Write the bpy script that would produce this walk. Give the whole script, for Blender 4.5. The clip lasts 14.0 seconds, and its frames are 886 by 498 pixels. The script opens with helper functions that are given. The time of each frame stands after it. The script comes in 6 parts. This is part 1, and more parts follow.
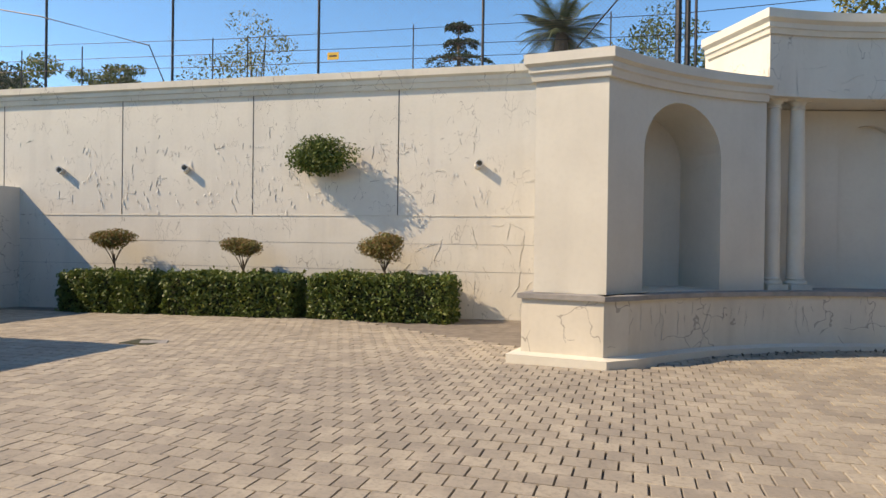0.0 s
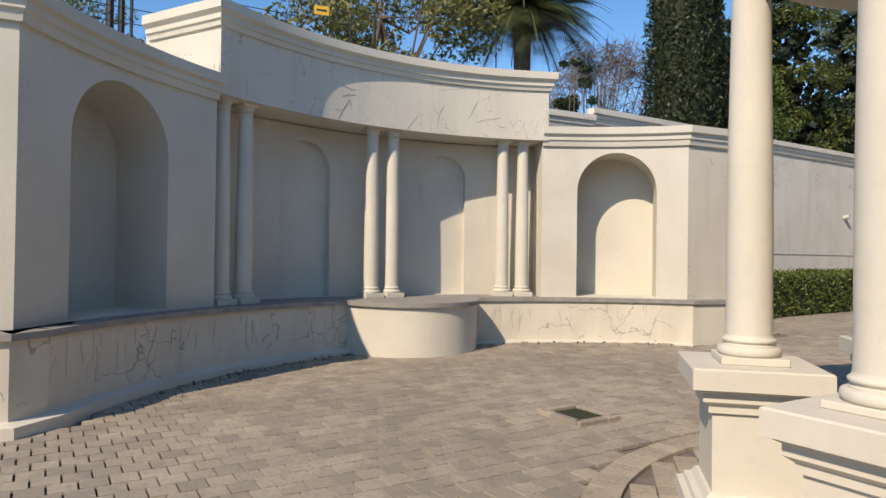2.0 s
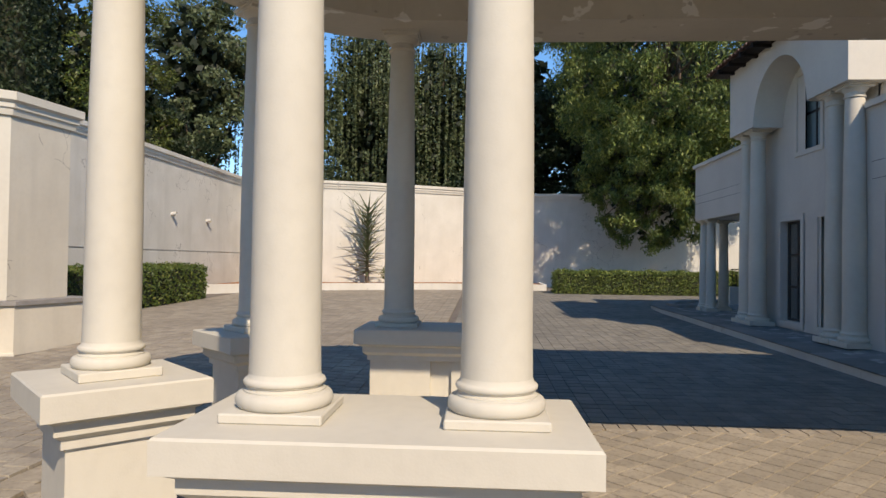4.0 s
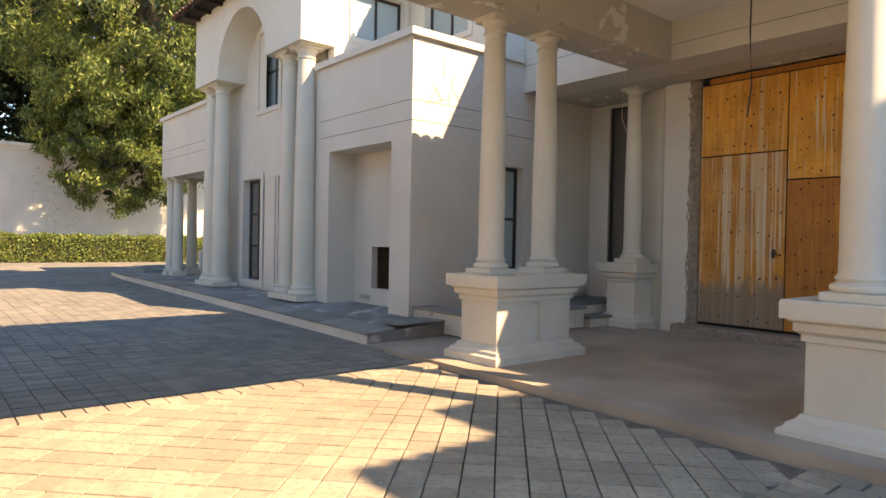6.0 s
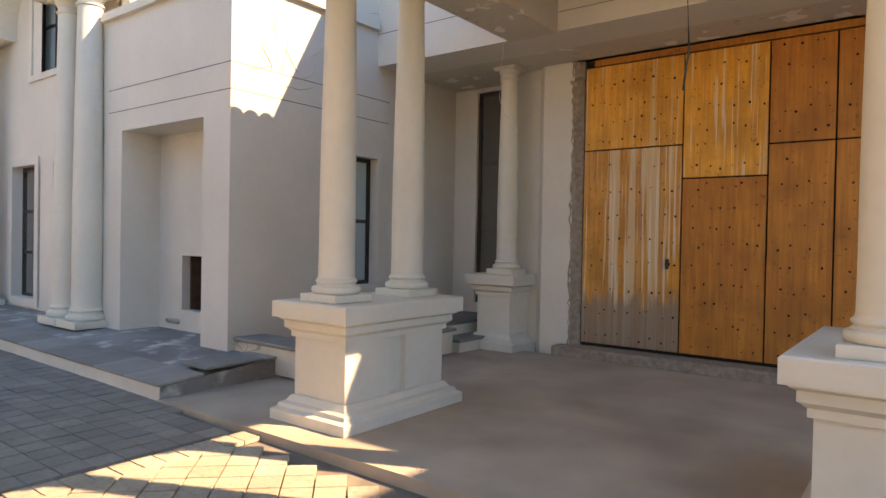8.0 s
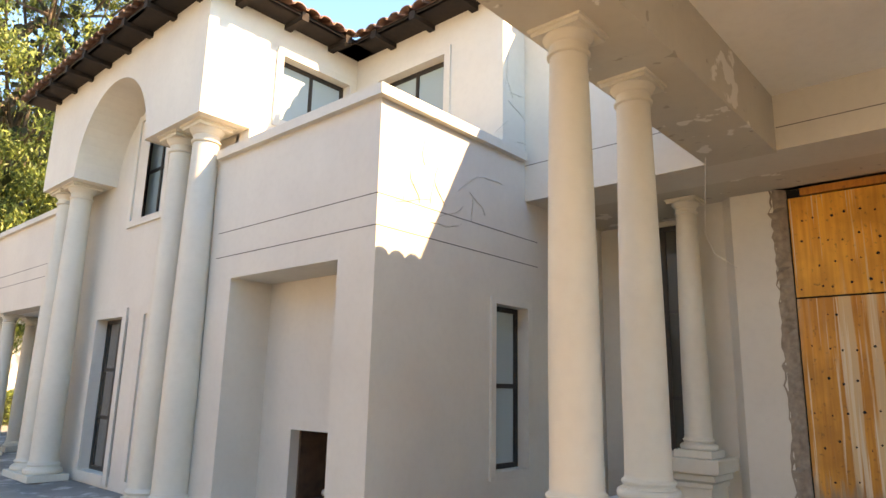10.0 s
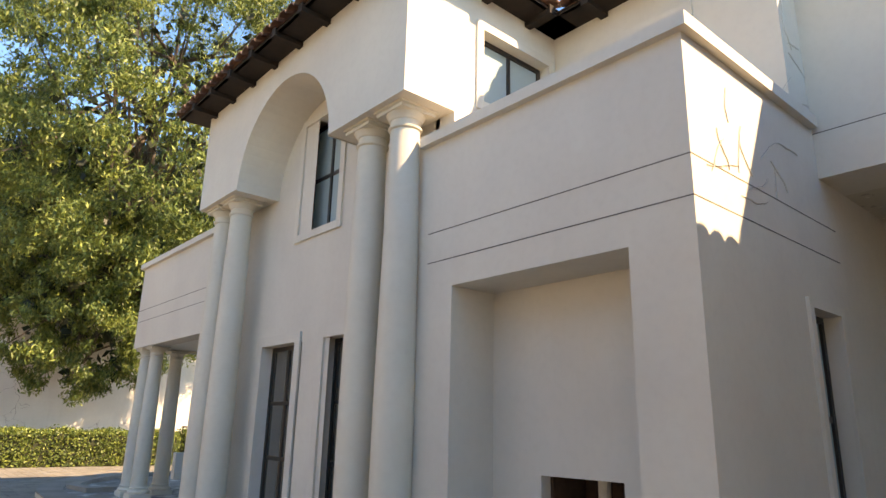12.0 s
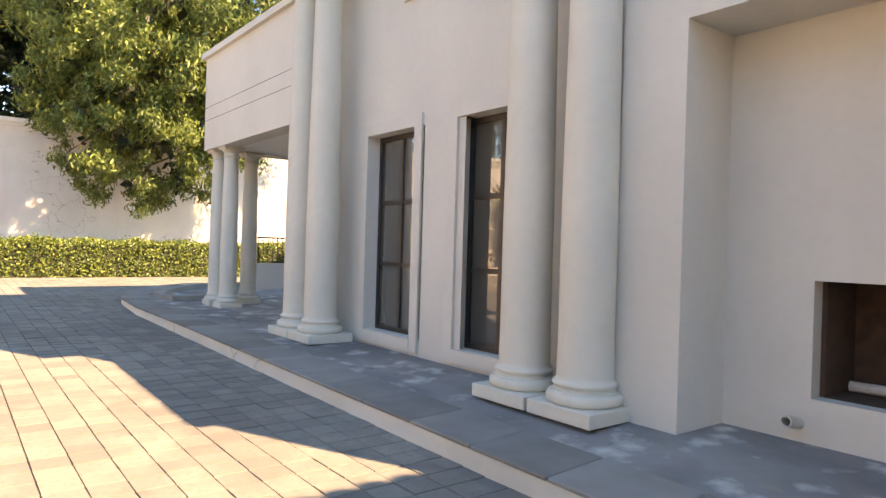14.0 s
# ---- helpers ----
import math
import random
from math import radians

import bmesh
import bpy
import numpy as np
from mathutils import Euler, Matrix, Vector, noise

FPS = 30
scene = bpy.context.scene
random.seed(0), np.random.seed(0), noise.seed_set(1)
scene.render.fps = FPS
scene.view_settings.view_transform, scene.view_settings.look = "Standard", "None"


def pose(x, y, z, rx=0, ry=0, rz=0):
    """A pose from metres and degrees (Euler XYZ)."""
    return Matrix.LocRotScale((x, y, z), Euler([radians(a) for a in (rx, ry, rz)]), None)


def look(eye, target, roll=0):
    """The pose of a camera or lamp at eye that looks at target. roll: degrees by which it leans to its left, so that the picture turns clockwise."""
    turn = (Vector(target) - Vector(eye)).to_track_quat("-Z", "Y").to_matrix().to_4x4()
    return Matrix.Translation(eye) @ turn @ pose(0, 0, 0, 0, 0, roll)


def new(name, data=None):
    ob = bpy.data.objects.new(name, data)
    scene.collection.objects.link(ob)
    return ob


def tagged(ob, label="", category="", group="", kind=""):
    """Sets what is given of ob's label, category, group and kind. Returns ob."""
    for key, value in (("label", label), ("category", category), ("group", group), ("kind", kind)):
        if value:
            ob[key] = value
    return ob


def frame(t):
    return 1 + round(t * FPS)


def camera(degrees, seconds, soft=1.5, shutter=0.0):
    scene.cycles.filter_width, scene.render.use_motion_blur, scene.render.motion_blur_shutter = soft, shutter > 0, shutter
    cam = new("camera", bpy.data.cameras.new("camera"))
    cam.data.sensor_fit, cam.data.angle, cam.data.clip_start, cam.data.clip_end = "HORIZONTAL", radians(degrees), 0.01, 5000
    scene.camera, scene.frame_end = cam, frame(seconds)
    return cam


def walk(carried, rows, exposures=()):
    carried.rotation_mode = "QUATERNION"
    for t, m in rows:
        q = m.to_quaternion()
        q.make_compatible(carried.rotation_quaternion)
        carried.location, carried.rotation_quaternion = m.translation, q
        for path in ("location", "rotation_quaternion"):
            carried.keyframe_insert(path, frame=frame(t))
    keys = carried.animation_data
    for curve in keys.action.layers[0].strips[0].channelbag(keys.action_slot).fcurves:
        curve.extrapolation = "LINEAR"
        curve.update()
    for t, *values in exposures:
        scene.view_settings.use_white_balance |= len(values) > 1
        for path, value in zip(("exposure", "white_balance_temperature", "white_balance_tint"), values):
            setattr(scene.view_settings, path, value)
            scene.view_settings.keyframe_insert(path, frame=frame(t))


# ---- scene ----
cam = camera(68.5, 14.0)
PATH = [
    (0, pose(0.202, 0.305, 1.602, 89.66, -0.79, 16.47)),
    (0.5, pose(0.031, 0.871, 1.625, 89.93, -0.78, 4.50)),
    (1, pose(-0.124, 1.349, 1.658, 90.14, -0.76, -9.03)),
    (1.5, pose(-0.065, 1.717, 1.696, 90.31, -0.81, -21.74)),
    (2, pose(0.060, 2.001, 1.718, 90.70, -0.76, -31.56)),
    (2.5, pose(0.070, 2.216, 1.702, 91.12, -0.80, -47.08)),
    (3, pose(0.277, 2.410, 1.677, 91.21, -0.77, -61.91)),
    (3.5, pose(0.476, 2.540, 1.687, 91.07, -0.75, -74.66)),
    (4, pose(0.667, 2.645, 1.684, 91.05, -0.76, -86.56)),
    (4.2, pose(0.762, 2.640, 1.679, 90.89, -0.83, -90.49)),
    (6.3, look((1.882, 1.529, 1.402), (3.317, 0.136, 1.366), 1.0)),
    (6.5, look((1.979, 1.385, 1.405), (3.357, -0.064, 1.364), 0.9)),
    (7, look((2.272, 0.977, 1.441), (3.514, -0.59, 1.395), 0.8)),
    (7.2, look((2.419, 0.803, 1.456), (3.622, -0.794, 1.411), 0.8)),
    (9.3, look((4.538, -0.07, 1.707), (5.815, -1.602, 1.846), 1.3)),
    (9.5, look((4.703, -0.105, 1.72), (5.997, -1.616, 1.926), 1.3)),
    (10, look((5.181, -0.17, 1.75), (6.487, -1.626, 2.169), 1.3)),
    (10.5, look((5.659, -0.157, 1.746), (6.975, -1.559, 2.296), 1.5)),
    (11, look((6.223, -0.15, 1.721), (7.563, -1.51, 2.318), 1.4)),
    (11.5, look((6.842, -0.106, 1.686), (8.248, -1.403, 2.272), 1.4)),
    (12, look((7.43, -0.104, 1.649), (8.894, -1.359, 2.179), 1.4)),
    (12.5, look((7.982, -0.073, 1.602), (9.525, -1.285, 1.991), 1.3)),
    (13, look((8.494, -0.1, 1.555), (10.082, -1.294, 1.782), 1.4)),
    (13.5, look((9.035, -0.152, 1.494), (10.635, -1.348, 1.581), 1.5)),
    (14, look((9.495, -0.275, 1.421), (11.078, -1.497, 1.415), 1.7)),
]
walk(cam, PATH, [(0, 1.45, 9400, 15), (1.5, 1.15, 8500, 14), (3.5, 1.05, 8200, 14), (4.2, 1.05, 8200, 14), (6.3, 2.75, 13800, 25), (7.2, 2.8, 13800, 26), (9.5, 3.3, 15800, 25), (12, 2.6, 13300, 22), (13, 3.15, 14500, 26), (14, 3.2, 14800, 27)])

# ---- world, sun ----
SUN_AZ = math.atan2(-0.905, -0.425)  # towards the sun, in the plan: x, y = sin, cos
SUN_EL = radians(39.6)
world = bpy.data.worlds.new("sky")
scene.world = world
world.use_nodes = True
sky = world.node_tree.nodes.new("ShaderNodeTexSky")
sky.sky_type, sky.sun_disc = "NISHITA", False
sky.sun_elevation, sky.sun_rotation = SUN_EL, SUN_AZ
sky.altitude = 1700
sky.air_density, sky.dust_density, sky.ozone_density = 1.0, 0.1, 4.0
deep = world.node_tree.nodes.new("ShaderNodeHueSaturation")
deep.inputs["Saturation"].default_value, deep.inputs["Value"].default_value = 1.22, 0.96
world.node_tree.links.new(sky.outputs[0], deep.inputs["Color"])
world.node_tree.links.new(deep.outputs[0], world.node_tree.nodes["Background"].inputs[0])
world.node_tree.nodes["Background"].inputs[1].default_value = 0.12
sun = new("sun", bpy.data.lights.new("sun", "SUN"))
sun.data.energy, sun.data.angle, sun.data.color = 2.2, radians(0.5), (1.0, 0.945, 0.86)
toward = Vector((math.sin(SUN_AZ) * math.cos(SUN_EL), math.cos(SUN_AZ) * math.cos(SUN_EL), math.sin(SUN_EL)))
sun.matrix_world = look(toward * 60, (0, 0, 0))


# ---- materials ----
def mix_colour(nt, fac, a, b, blend="MIX"):
    n = nt.nodes.new("ShaderNodeMix")
    n.data_type, n.blend_type = "RGBA", blend
    for sock, v in ((0, fac), (6, a), (7, b)):
        if isinstance(v, (int, float)):
            n.inputs[sock].default_value = v
        elif isinstance(v, tuple):
            n.inputs[sock].default_value = (*v, 1)
        else:
            nt.links.new(v, n.inputs[sock])
    return n.outputs[2]


def ramp(nt, v, lo, hi):
    n = nt.nodes.new("ShaderNodeMapRange")
    n.inputs[1].default_value, n.inputs[2].default_value = lo, hi
    nt.links.new(v, n.inputs[0])
    return n.outputs[0]


def noise_tex(nt, scale, detail=4, stretch=None, kind="noise"):
    co = nt.nodes.new("ShaderNodeTexCoord")
    mp = nt.nodes.new("ShaderNodeMapping")
    nt.links.new(co.outputs["Object"], mp.inputs[0])
    if stretch:
        mp.inputs["Scale"].default_value = stretch
    n = nt.nodes.new("ShaderNodeTexNoise" if kind == "noise" else "ShaderNodeTexVoronoi")
    n.inputs["Scale"].default_value = scale
    if kind == "noise":
        n.inputs["Detail"].default_value = detail
    else:
        n.feature = "DISTANCE_TO_EDGE"
        warp = nt.nodes.new("ShaderNodeTexNoise")
        warp.inputs["Scale"].default_value = 3.0
        nt.links.new(mp.outputs[0], warp.inputs[0])
        add = nt.nodes.new("ShaderNodeVectorMath")
        add.operation = "MULTIPLY_ADD"
        nt.links.new(warp.outputs["Color"], add.inputs[0])
        add.inputs[1].default_value = (0.5, 0.5, 0.5)
        nt.links.new(mp.outputs[0], add.inputs[2])
        nt.links.new(add.outputs[0], n.inputs["Vector"])
        return n.outputs["Distance"]
    nt.links.new(mp.outputs[0], n.inputs["Vector"])
    return n.outputs[0]


def base_material(name, rough=0.8, metallic=0.0):
    m = bpy.data.materials.new(name)
    m.use_nodes = True
    b = m.node_tree.nodes["Principled BSDF"]
    b.inputs["Roughness"].default_value, b.inputs["Metallic"].default_value = rough, metallic
    return m, m.node_tree, b


def bump(nt, b, v, strength, dist=0.01):
    n = nt.nodes.new("ShaderNodeBump")
    n.inputs["Strength"].default_value, n.inputs["Distance"].default_value = strength, dist
    nt.links.new(v, n.inputs["Height"])
    nt.links.new(n.outputs[0], b.inputs["Normal"])


def simple(name, a, b_, scale=8, rough=0.8, metallic=0.0, strength=0.2, fine=60, vary=0.0):
    m, nt, b = base_material(name, rough, metallic)
    c = mix_colour(nt, ramp(nt, noise_tex(nt, scale), 0.3, 0.7), a, b_)
    if vary:
        info = nt.nodes.new("ShaderNodeObjectInfo")
        c = mix_colour(nt, ramp(nt, info.outputs["Random"], -0.2, 1.2), mix_colour(nt, vary, c, (0, 0, 0)), mix_colour(nt, vary * 0.35, c, (1, 0.95, 0.85)))
    nt.links.new(c, b.inputs["Base Color"])
    if strength:
        bump(nt, b, noise_tex(nt, fine, 3), strength, 0.004)
    return m


def plaster(name, a, b_, cracks=0.0, streaks=0.25, rough=0.85, tall=1.0, patches=0.0):
    m, nt, b = base_material(name, rough)
    c = mix_colour(nt, ramp(nt, noise_tex(nt, 0.9, 6), 0.35, 0.7), a, b_)
    dirt = tuple(v * 0.72 for v in b_)
    c = mix_colour(nt, mix_fac(nt, ramp(nt, noise_tex(nt, 2.2, 6, (1, 1, 0.12)), 0.52, 0.8), streaks), c, dirt)
    c = mix_colour(nt, mix_fac(nt, ramp(nt, noise_tex(nt, 14, 5), 0.45, 0.75), 0.12), c, dirt)
    h = noise_tex(nt, 90, 4)
    if cracks:
        line = nt.nodes.new("ShaderNodeMath")
        line.operation = "LESS_THAN"
        nt.links.new(noise_tex(nt, 1.7 if tall == 1.0 else 4.5, stretch=(1, 1, tall), kind="cells"), line.inputs[0])
        line.inputs[1].default_value = 0.012
        mask = nt.nodes.new("ShaderNodeMath")
        mask.operation = "GREATER_THAN"
        nt.links.new(noise_tex(nt, 0.55 if tall == 1.0 else 1.9, 5), mask.inputs[0])
        mask.inputs[1].default_value = 0.60 - 0.1 * cracks
        both = nt.nodes.new("ShaderNodeMath")
        both.operation = "MULTIPLY"
        nt.links.new(line.outputs[0], both.inputs[0])
        nt.links.new(mask.outputs[0], both.inputs[1])
        c = mix_colour(nt, mix_fac(nt, both.outputs[0], 0.55), c, (0.16, 0.14, 0.12))
    if patches:
        spot = ramp(nt, noise_tex(nt, 3.2, 9, (1, 1, 1)), 0.66 - 0.05 * patches, 0.675 - 0.05 * patches if patches < 2 else 0.72)
        c = mix_colour(nt, mix_fac(nt, spot, 0.8 if patches < 2 else 0.62), c, (0.78, 0.76, 0.71))
        edge_ = ramp(nt, noise_tex(nt, 7.0, 8), 0.66, 0.69)
        c = mix_colour(nt, mix_fac(nt, edge_, 0.6), c, (0.30, 0.26, 0.21))
    nt.links.new(c, b.inputs["Base Color"])
    bump(nt, b, h, 0.16, 0.004)
    return m


def mix_fac(nt, v, k):
    n = nt.nodes.new("ShaderNodeMath")
    n.operation = "MULTIPLY"
    nt.links.new(v, n.inputs[0])
    n.inputs[1].default_value = k
    return n.outputs[0]


CREAM = plaster("cream_plaster", (0.62, 0.585, 0.50), (0.55, 0.515, 0.44), 0.0, 0.2)
CRACKED = plaster("cracked_cream_plaster", (0.62, 0.57, 0.475), (0.545, 0.495, 0.41), 1.0, 0.45)
HOUSE = plaster("house_plaster", (0.62, 0.59, 0.525), (0.56, 0.53, 0.475), 0.0, 0.12)
BOUNDARY = plaster("boundary_plaster", (0.62, 0.59, 0.53), (0.54, 0.51, 0.45), 0.3, 0.35)
SOFFIT = plaster("flaking_soffit_paint", (0.55, 0.51, 0.43), (0.49, 0.45, 0.38), 0.0, 0.2, patches=1.0)
STAINED = plaster("rain_stained_plaster", (0.52, 0.48, 0.40), (0.42, 0.385, 0.32), 0.0, 0.85)
PEELING = plaster("peeling_boundary_plaster", (0.62, 0.58, 0.50), (0.57, 0.53, 0.455), 0.6, 0.35, tall=0.42)
CEIL = plaster("ceiling_paint", (0.84, 0.83, 0.79), (0.78, 0.77, 0.72), 0.0, 0.05)
COPING = simple("grey_coping", (0.30, 0.28, 0.26), (0.21, 0.20, 0.19), 6, 0.85)


def paver_material(name, island, light=(0.37, 0.32, 0.25), dark=(0.25, 0.215, 0.175)):
    m, nt, b = base_material(name, 0.85)
    if island:
        src = nt.nodes.new("ShaderNodeNewGeometry").outputs["Random Per Island"]
    else:
        src = nt.nodes.new("ShaderNodeObjectInfo").outputs["Random"]
    geo = nt.nodes.new("ShaderNodeNewGeometry")
    def world_noise(scale, detail=4):
        n = nt.nodes.new("ShaderNodeTexNoise")
        n.inputs["Scale"].default_value, n.inputs["Detail"].default_value = scale, detail
        nt.links.new(geo.outputs["Position"], n.inputs["Vector"])
        return n.outputs[0]
    c = mix_colour(nt, src, light, dark)
    c = mix_colour(nt, mix_fac(nt, ramp(nt, world_noise(0.45), 0.42, 0.62), 0.5), c, tuple(v * 0.82 for v in dark))
    c = mix_colour(nt, mix_fac(nt, ramp(nt, world_noise(2.6, 6), 0.5, 0.7), 0.55), c, tuple(v * 1.18 for v in light))
    c = mix_colour(nt, mix_fac(nt, ramp(nt, world_noise(26, 5), 0.48, 0.72), 0.5), c, (0.16, 0.14, 0.12))
    nt.links.new(c, b.inputs["Base Color"])
    bump(nt, b, world_noise(70, 5), 0.6, 0.006)
    return m


EAST = ((0.25, 0.235, 0.20), (0.165, 0.155, 0.138))
PORCH = ((0.42, 0.355, 0.27), (0.30, 0.255, 0.195))
PAVER = paver_material("clay_paver", False)
PAVER_JOINED = paver_material("clay_paver_field", True)
PAVERS = {"drive": (PAVER, PAVER_JOINED), "east": (paver_material("grey_square_paver", False, *EAST), paver_material("grey_square_paver_field", True, *EAST)), "porch": (paver_material("buff_porch_paver", False, *PORCH), paver_material("buff_porch_paver_field", True, *PORCH))}
JOINT = simple("paving_sand", (0.20, 0.17, 0.14), (0.12, 0.10, 0.085), 5, 0.95)
SLATE = simple("terrace_slab", (0.13, 0.122, 0.112), (0.22, 0.21, 0.195), 2.5, 0.75, vary=0.3)
SCREED = plaster("terrace_screed", (0.27, 0.26, 0.245), (0.14, 0.135, 0.13), 0.6, 0.45, patches=2.4)
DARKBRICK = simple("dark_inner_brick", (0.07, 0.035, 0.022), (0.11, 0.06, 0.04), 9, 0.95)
CEMENT = simple("bare_screed", (0.44, 0.36, 0.285), (0.30, 0.24, 0.19), 1.3, 0.8)
FRAME = simple("dark_bronze_aluminium", (0.045, 0.04, 0.038), (0.06, 0.052, 0.048), 9, 0.45, 0.6, 0.0)
TILE = simple("terracotta_tile", (0.25, 0.105, 0.06), (0.13, 0.065, 0.045), 5, 0.85, vary=0.3)
TIMBER = simple("dark_rafter", (0.022, 0.013, 0.009), (0.012, 0.008, 0.006), 12, 0.9)
PLY = simple("weathered_plywood", (0.52, 0.22, 0.055), (0.40, 0.15, 0.035), 3, 0.6, vary=0.15)
SOIL = simple("red_soil", (0.36, 0.17, 0.08), (0.26, 0.12, 0.06), 6, 0.95)
METAL = simple("dark_steel", (0.04, 0.04, 0.04), (0.07, 0.06, 0.055), 20, 0.5, 0.8, 0.0)
PIPE = simple("white_pipe", (0.62, 0.60, 0.55), (0.45, 0.42, 0.38), 9, 0.5)
RUBBLE = simple("broken_brickwork", (0.20, 0.16, 0.13), (0.32, 0.26, 0.21), 14, 0.95, strength=1.0, fine=30)
BARK = simple("bark", (0.15, 0.11, 0.08), (0.08, 0.06, 0.045), 12, 0.9)


def leafy(name, a, b_, c_):
    m, nt, b = base_material(name, 0.55)
    g = nt.nodes.new("ShaderNodeNewGeometry")
    c = mix_colour(nt, ramp(nt, g.outputs["Random Per Island"], 0.0, 0.6), a, b_)
    c = mix_colour(nt, mix_fac(nt, ramp(nt, g.outputs["Random Per Island"], 0.75, 1.0), 0.8), c, c_)
    nt.links.new(c, b.inputs["Base Color"])
    b.inputs["Subsurface Weight"].default_value = 0.0
    tr = nt.nodes.new("ShaderNodeBsdfTranslucent")
    nt.links.new(c, tr.inputs[0])
    mx = nt.nodes.new("ShaderNodeMixShader")
    mx.inputs[0].default_value = 0.22
    nt.links.new(b.outputs[0], mx.inputs[1])
    nt.links.new(tr.outputs[0], mx.inputs[2])
    nt.links.new(mx.outputs[0], nt.nodes["Material Output"].inputs[0])
    return m


LEAF = leafy("hedge_leaf", (0.11, 0.16, 0.03), (0.06, 0.095, 0.02), (0.24, 0.25, 0.05))
LEAF_RED = leafy("topiary_leaf", (0.13, 0.16, 0.04), (0.19, 0.13, 0.045), (0.36, 0.18, 0.07))
LEAF_LIGHT = leafy("ash_leaf", (0.18, 0.235, 0.05), (0.06, 0.098, 0.024), (0.36, 0.40, 0.10))
LEAF_DARK = leafy("dark_leaf", (0.018, 0.034, 0.012), (0.032, 0.052, 0.018), (0.06, 0.08, 0.028))
LEAF_YELLOW = leafy("yellow_green_leaf", (0.10, 0.13, 0.02), (0.05, 0.07, 0.015), (0.17, 0.18, 0.035))
LEAF_PEPPER = leafy("pepper_leaf", (0.08, 0.105, 0.045), (0.11, 0.14, 0.06), (0.16, 0.18, 0.09))
LEAF_AUTUMN = leafy("autumn_leaf", (0.20, 0.19, 0.055), (0.13, 0.14, 0.04), (0.27, 0.21, 0.08))
PALM = leafy("palm_leaf", (0.09, 0.11, 0.04), (0.06, 0.08, 0.03), (0.26, 0.19, 0.08))
ALOE = leafy("aloe_leaf", (0.10, 0.14, 0.07), (0.16, 0.18, 0.09), (0.22, 0.19, 0.10))

GLASS, _nt, _b = base_material("window_glass", 0.03)
_b.inputs["Base Color"].default_value = (0.085, 0.08, 0.07, 1)
_b.inputs["Specular IOR Level"].default_value = 0.9
_b.inputs["Coat Weight"].default_value = 1.0
_b.inputs["Coat IOR"].default_value = 1.55
_b.inputs["Coat Roughness"].default_value = 0.02
FROST, _nt, _b = base_material("frosted_glass", 0.25)
_b.inputs["Base Color"].default_value = (0.30, 0.40, 0.42, 1)


# ---- shapes ----
def part(name, bm, mat, parent=None, label="", kind="", category="", smooth=False):
    me = bpy.data.meshes.new(name)
    bmesh.ops.recalc_face_normals(bm, faces=bm.faces)
    bm.to_mesh(me)
    bm.free()
    for m in (mat if isinstance(mat, (list, tuple)) else (mat,)):
        me.materials.append(m)
    if smooth:
        me.shade_smooth()
        me.set_sharp_from_angle(angle=radians(35))
    ob = new(name, me)
    ob.parent = parent
    return tagged(ob, label, category, "", kind)


def thing(name, label, category, at=(0, 0, 0), turn=0, group=""):
    ob = new(name)
    ob.empty_display_size = 0.1
    ob.matrix_basis = pose(*at, 0, 0, turn)
    return tagged(ob, label, category, group)


def box(bm, x0, x1, y0, y1, z0, z1, bevel=0.0):
    vs = [bm.verts.new(p) for p in ((x0, y0, z0), (x1, y0, z0), (x1, y1, z0), (x0, y1, z0), (x0, y0, z1), (x1, y0, z1), (x1, y1, z1), (x0, y1, z1))]
    fs = [bm.faces.new([vs[i] for i in q]) for q in ((3, 2, 1, 0), (4, 5, 6, 7), (0, 1, 5, 4), (1, 2, 6, 5), (2, 3, 7, 6), (3, 0, 4, 7))]
    if bevel:
        es = {e for f_ in fs for e in f_.edges}
        bmesh.ops.bevel(bm, geom=list(es), offset=bevel, segments=1, affect="EDGES", clamp_overlap=True)


def boxes(*dims, bevel=0.0):
    bm = bmesh.new()
    for d in dims:
        box(bm, *d, bevel=bevel)
    return bm


def prism(bm, pts, z0, z1):
    lo, hi = [bm.verts.new((x, y, z0)) for x, y in pts], [bm.verts.new((x, y, z1)) for x, y in pts]
    n = len(pts)
    bm.faces.new(lo[::-1])
    bm.faces.new(hi)
    for i in range(n):
        bm.faces.new((lo[i], lo[(i + 1) % n], hi[(i + 1) % n], hi[i]))


def lathe(bm, prof, n=32, at=(0, 0, 0), a0=0.0, a1=360.0):
    full = abs(a1 - a0) >= 360
    m = n if full else n + 1
    rings = [[bm.verts.new((at[0] + r * math.cos(radians(a0 + (a1 - a0) * i / n)), at[1] + r * math.sin(radians(a0 + (a1 - a0) * i / n)), at[2] + z)) for i in range(m)] for r, z in prof]
    for a, b in zip(rings, rings[1:]):
        for i in range(n):
            j = (i + 1) % m
            bm.faces.new((a[i], a[j], b[j], b[i]))
    bm.faces.new(rings[0][::-1])
    bm.faces.new(rings[-1])


def square_mould(bm, x0, x1, y0, y1, prof):
    """A stack of rectangles that follow a profile of (outset, z)."""
    rings = []
    for o, z in prof:
        rings.append([bm.verts.new(p) for p in ((x0 - o, y0 - o, z), (x1 + o, y0 - o, z), (x1 + o, y1 + o, z), (x0 - o, y1 + o, z))])
    for a, b in zip(rings, rings[1:]):
        for i in range(4):
            bm.faces.new((a[i], a[(i + 1) % 4], b[(i + 1) % 4], b[i]))
    bm.faces.new(rings[0][::-1])
    bm.faces.new(rings[-1])


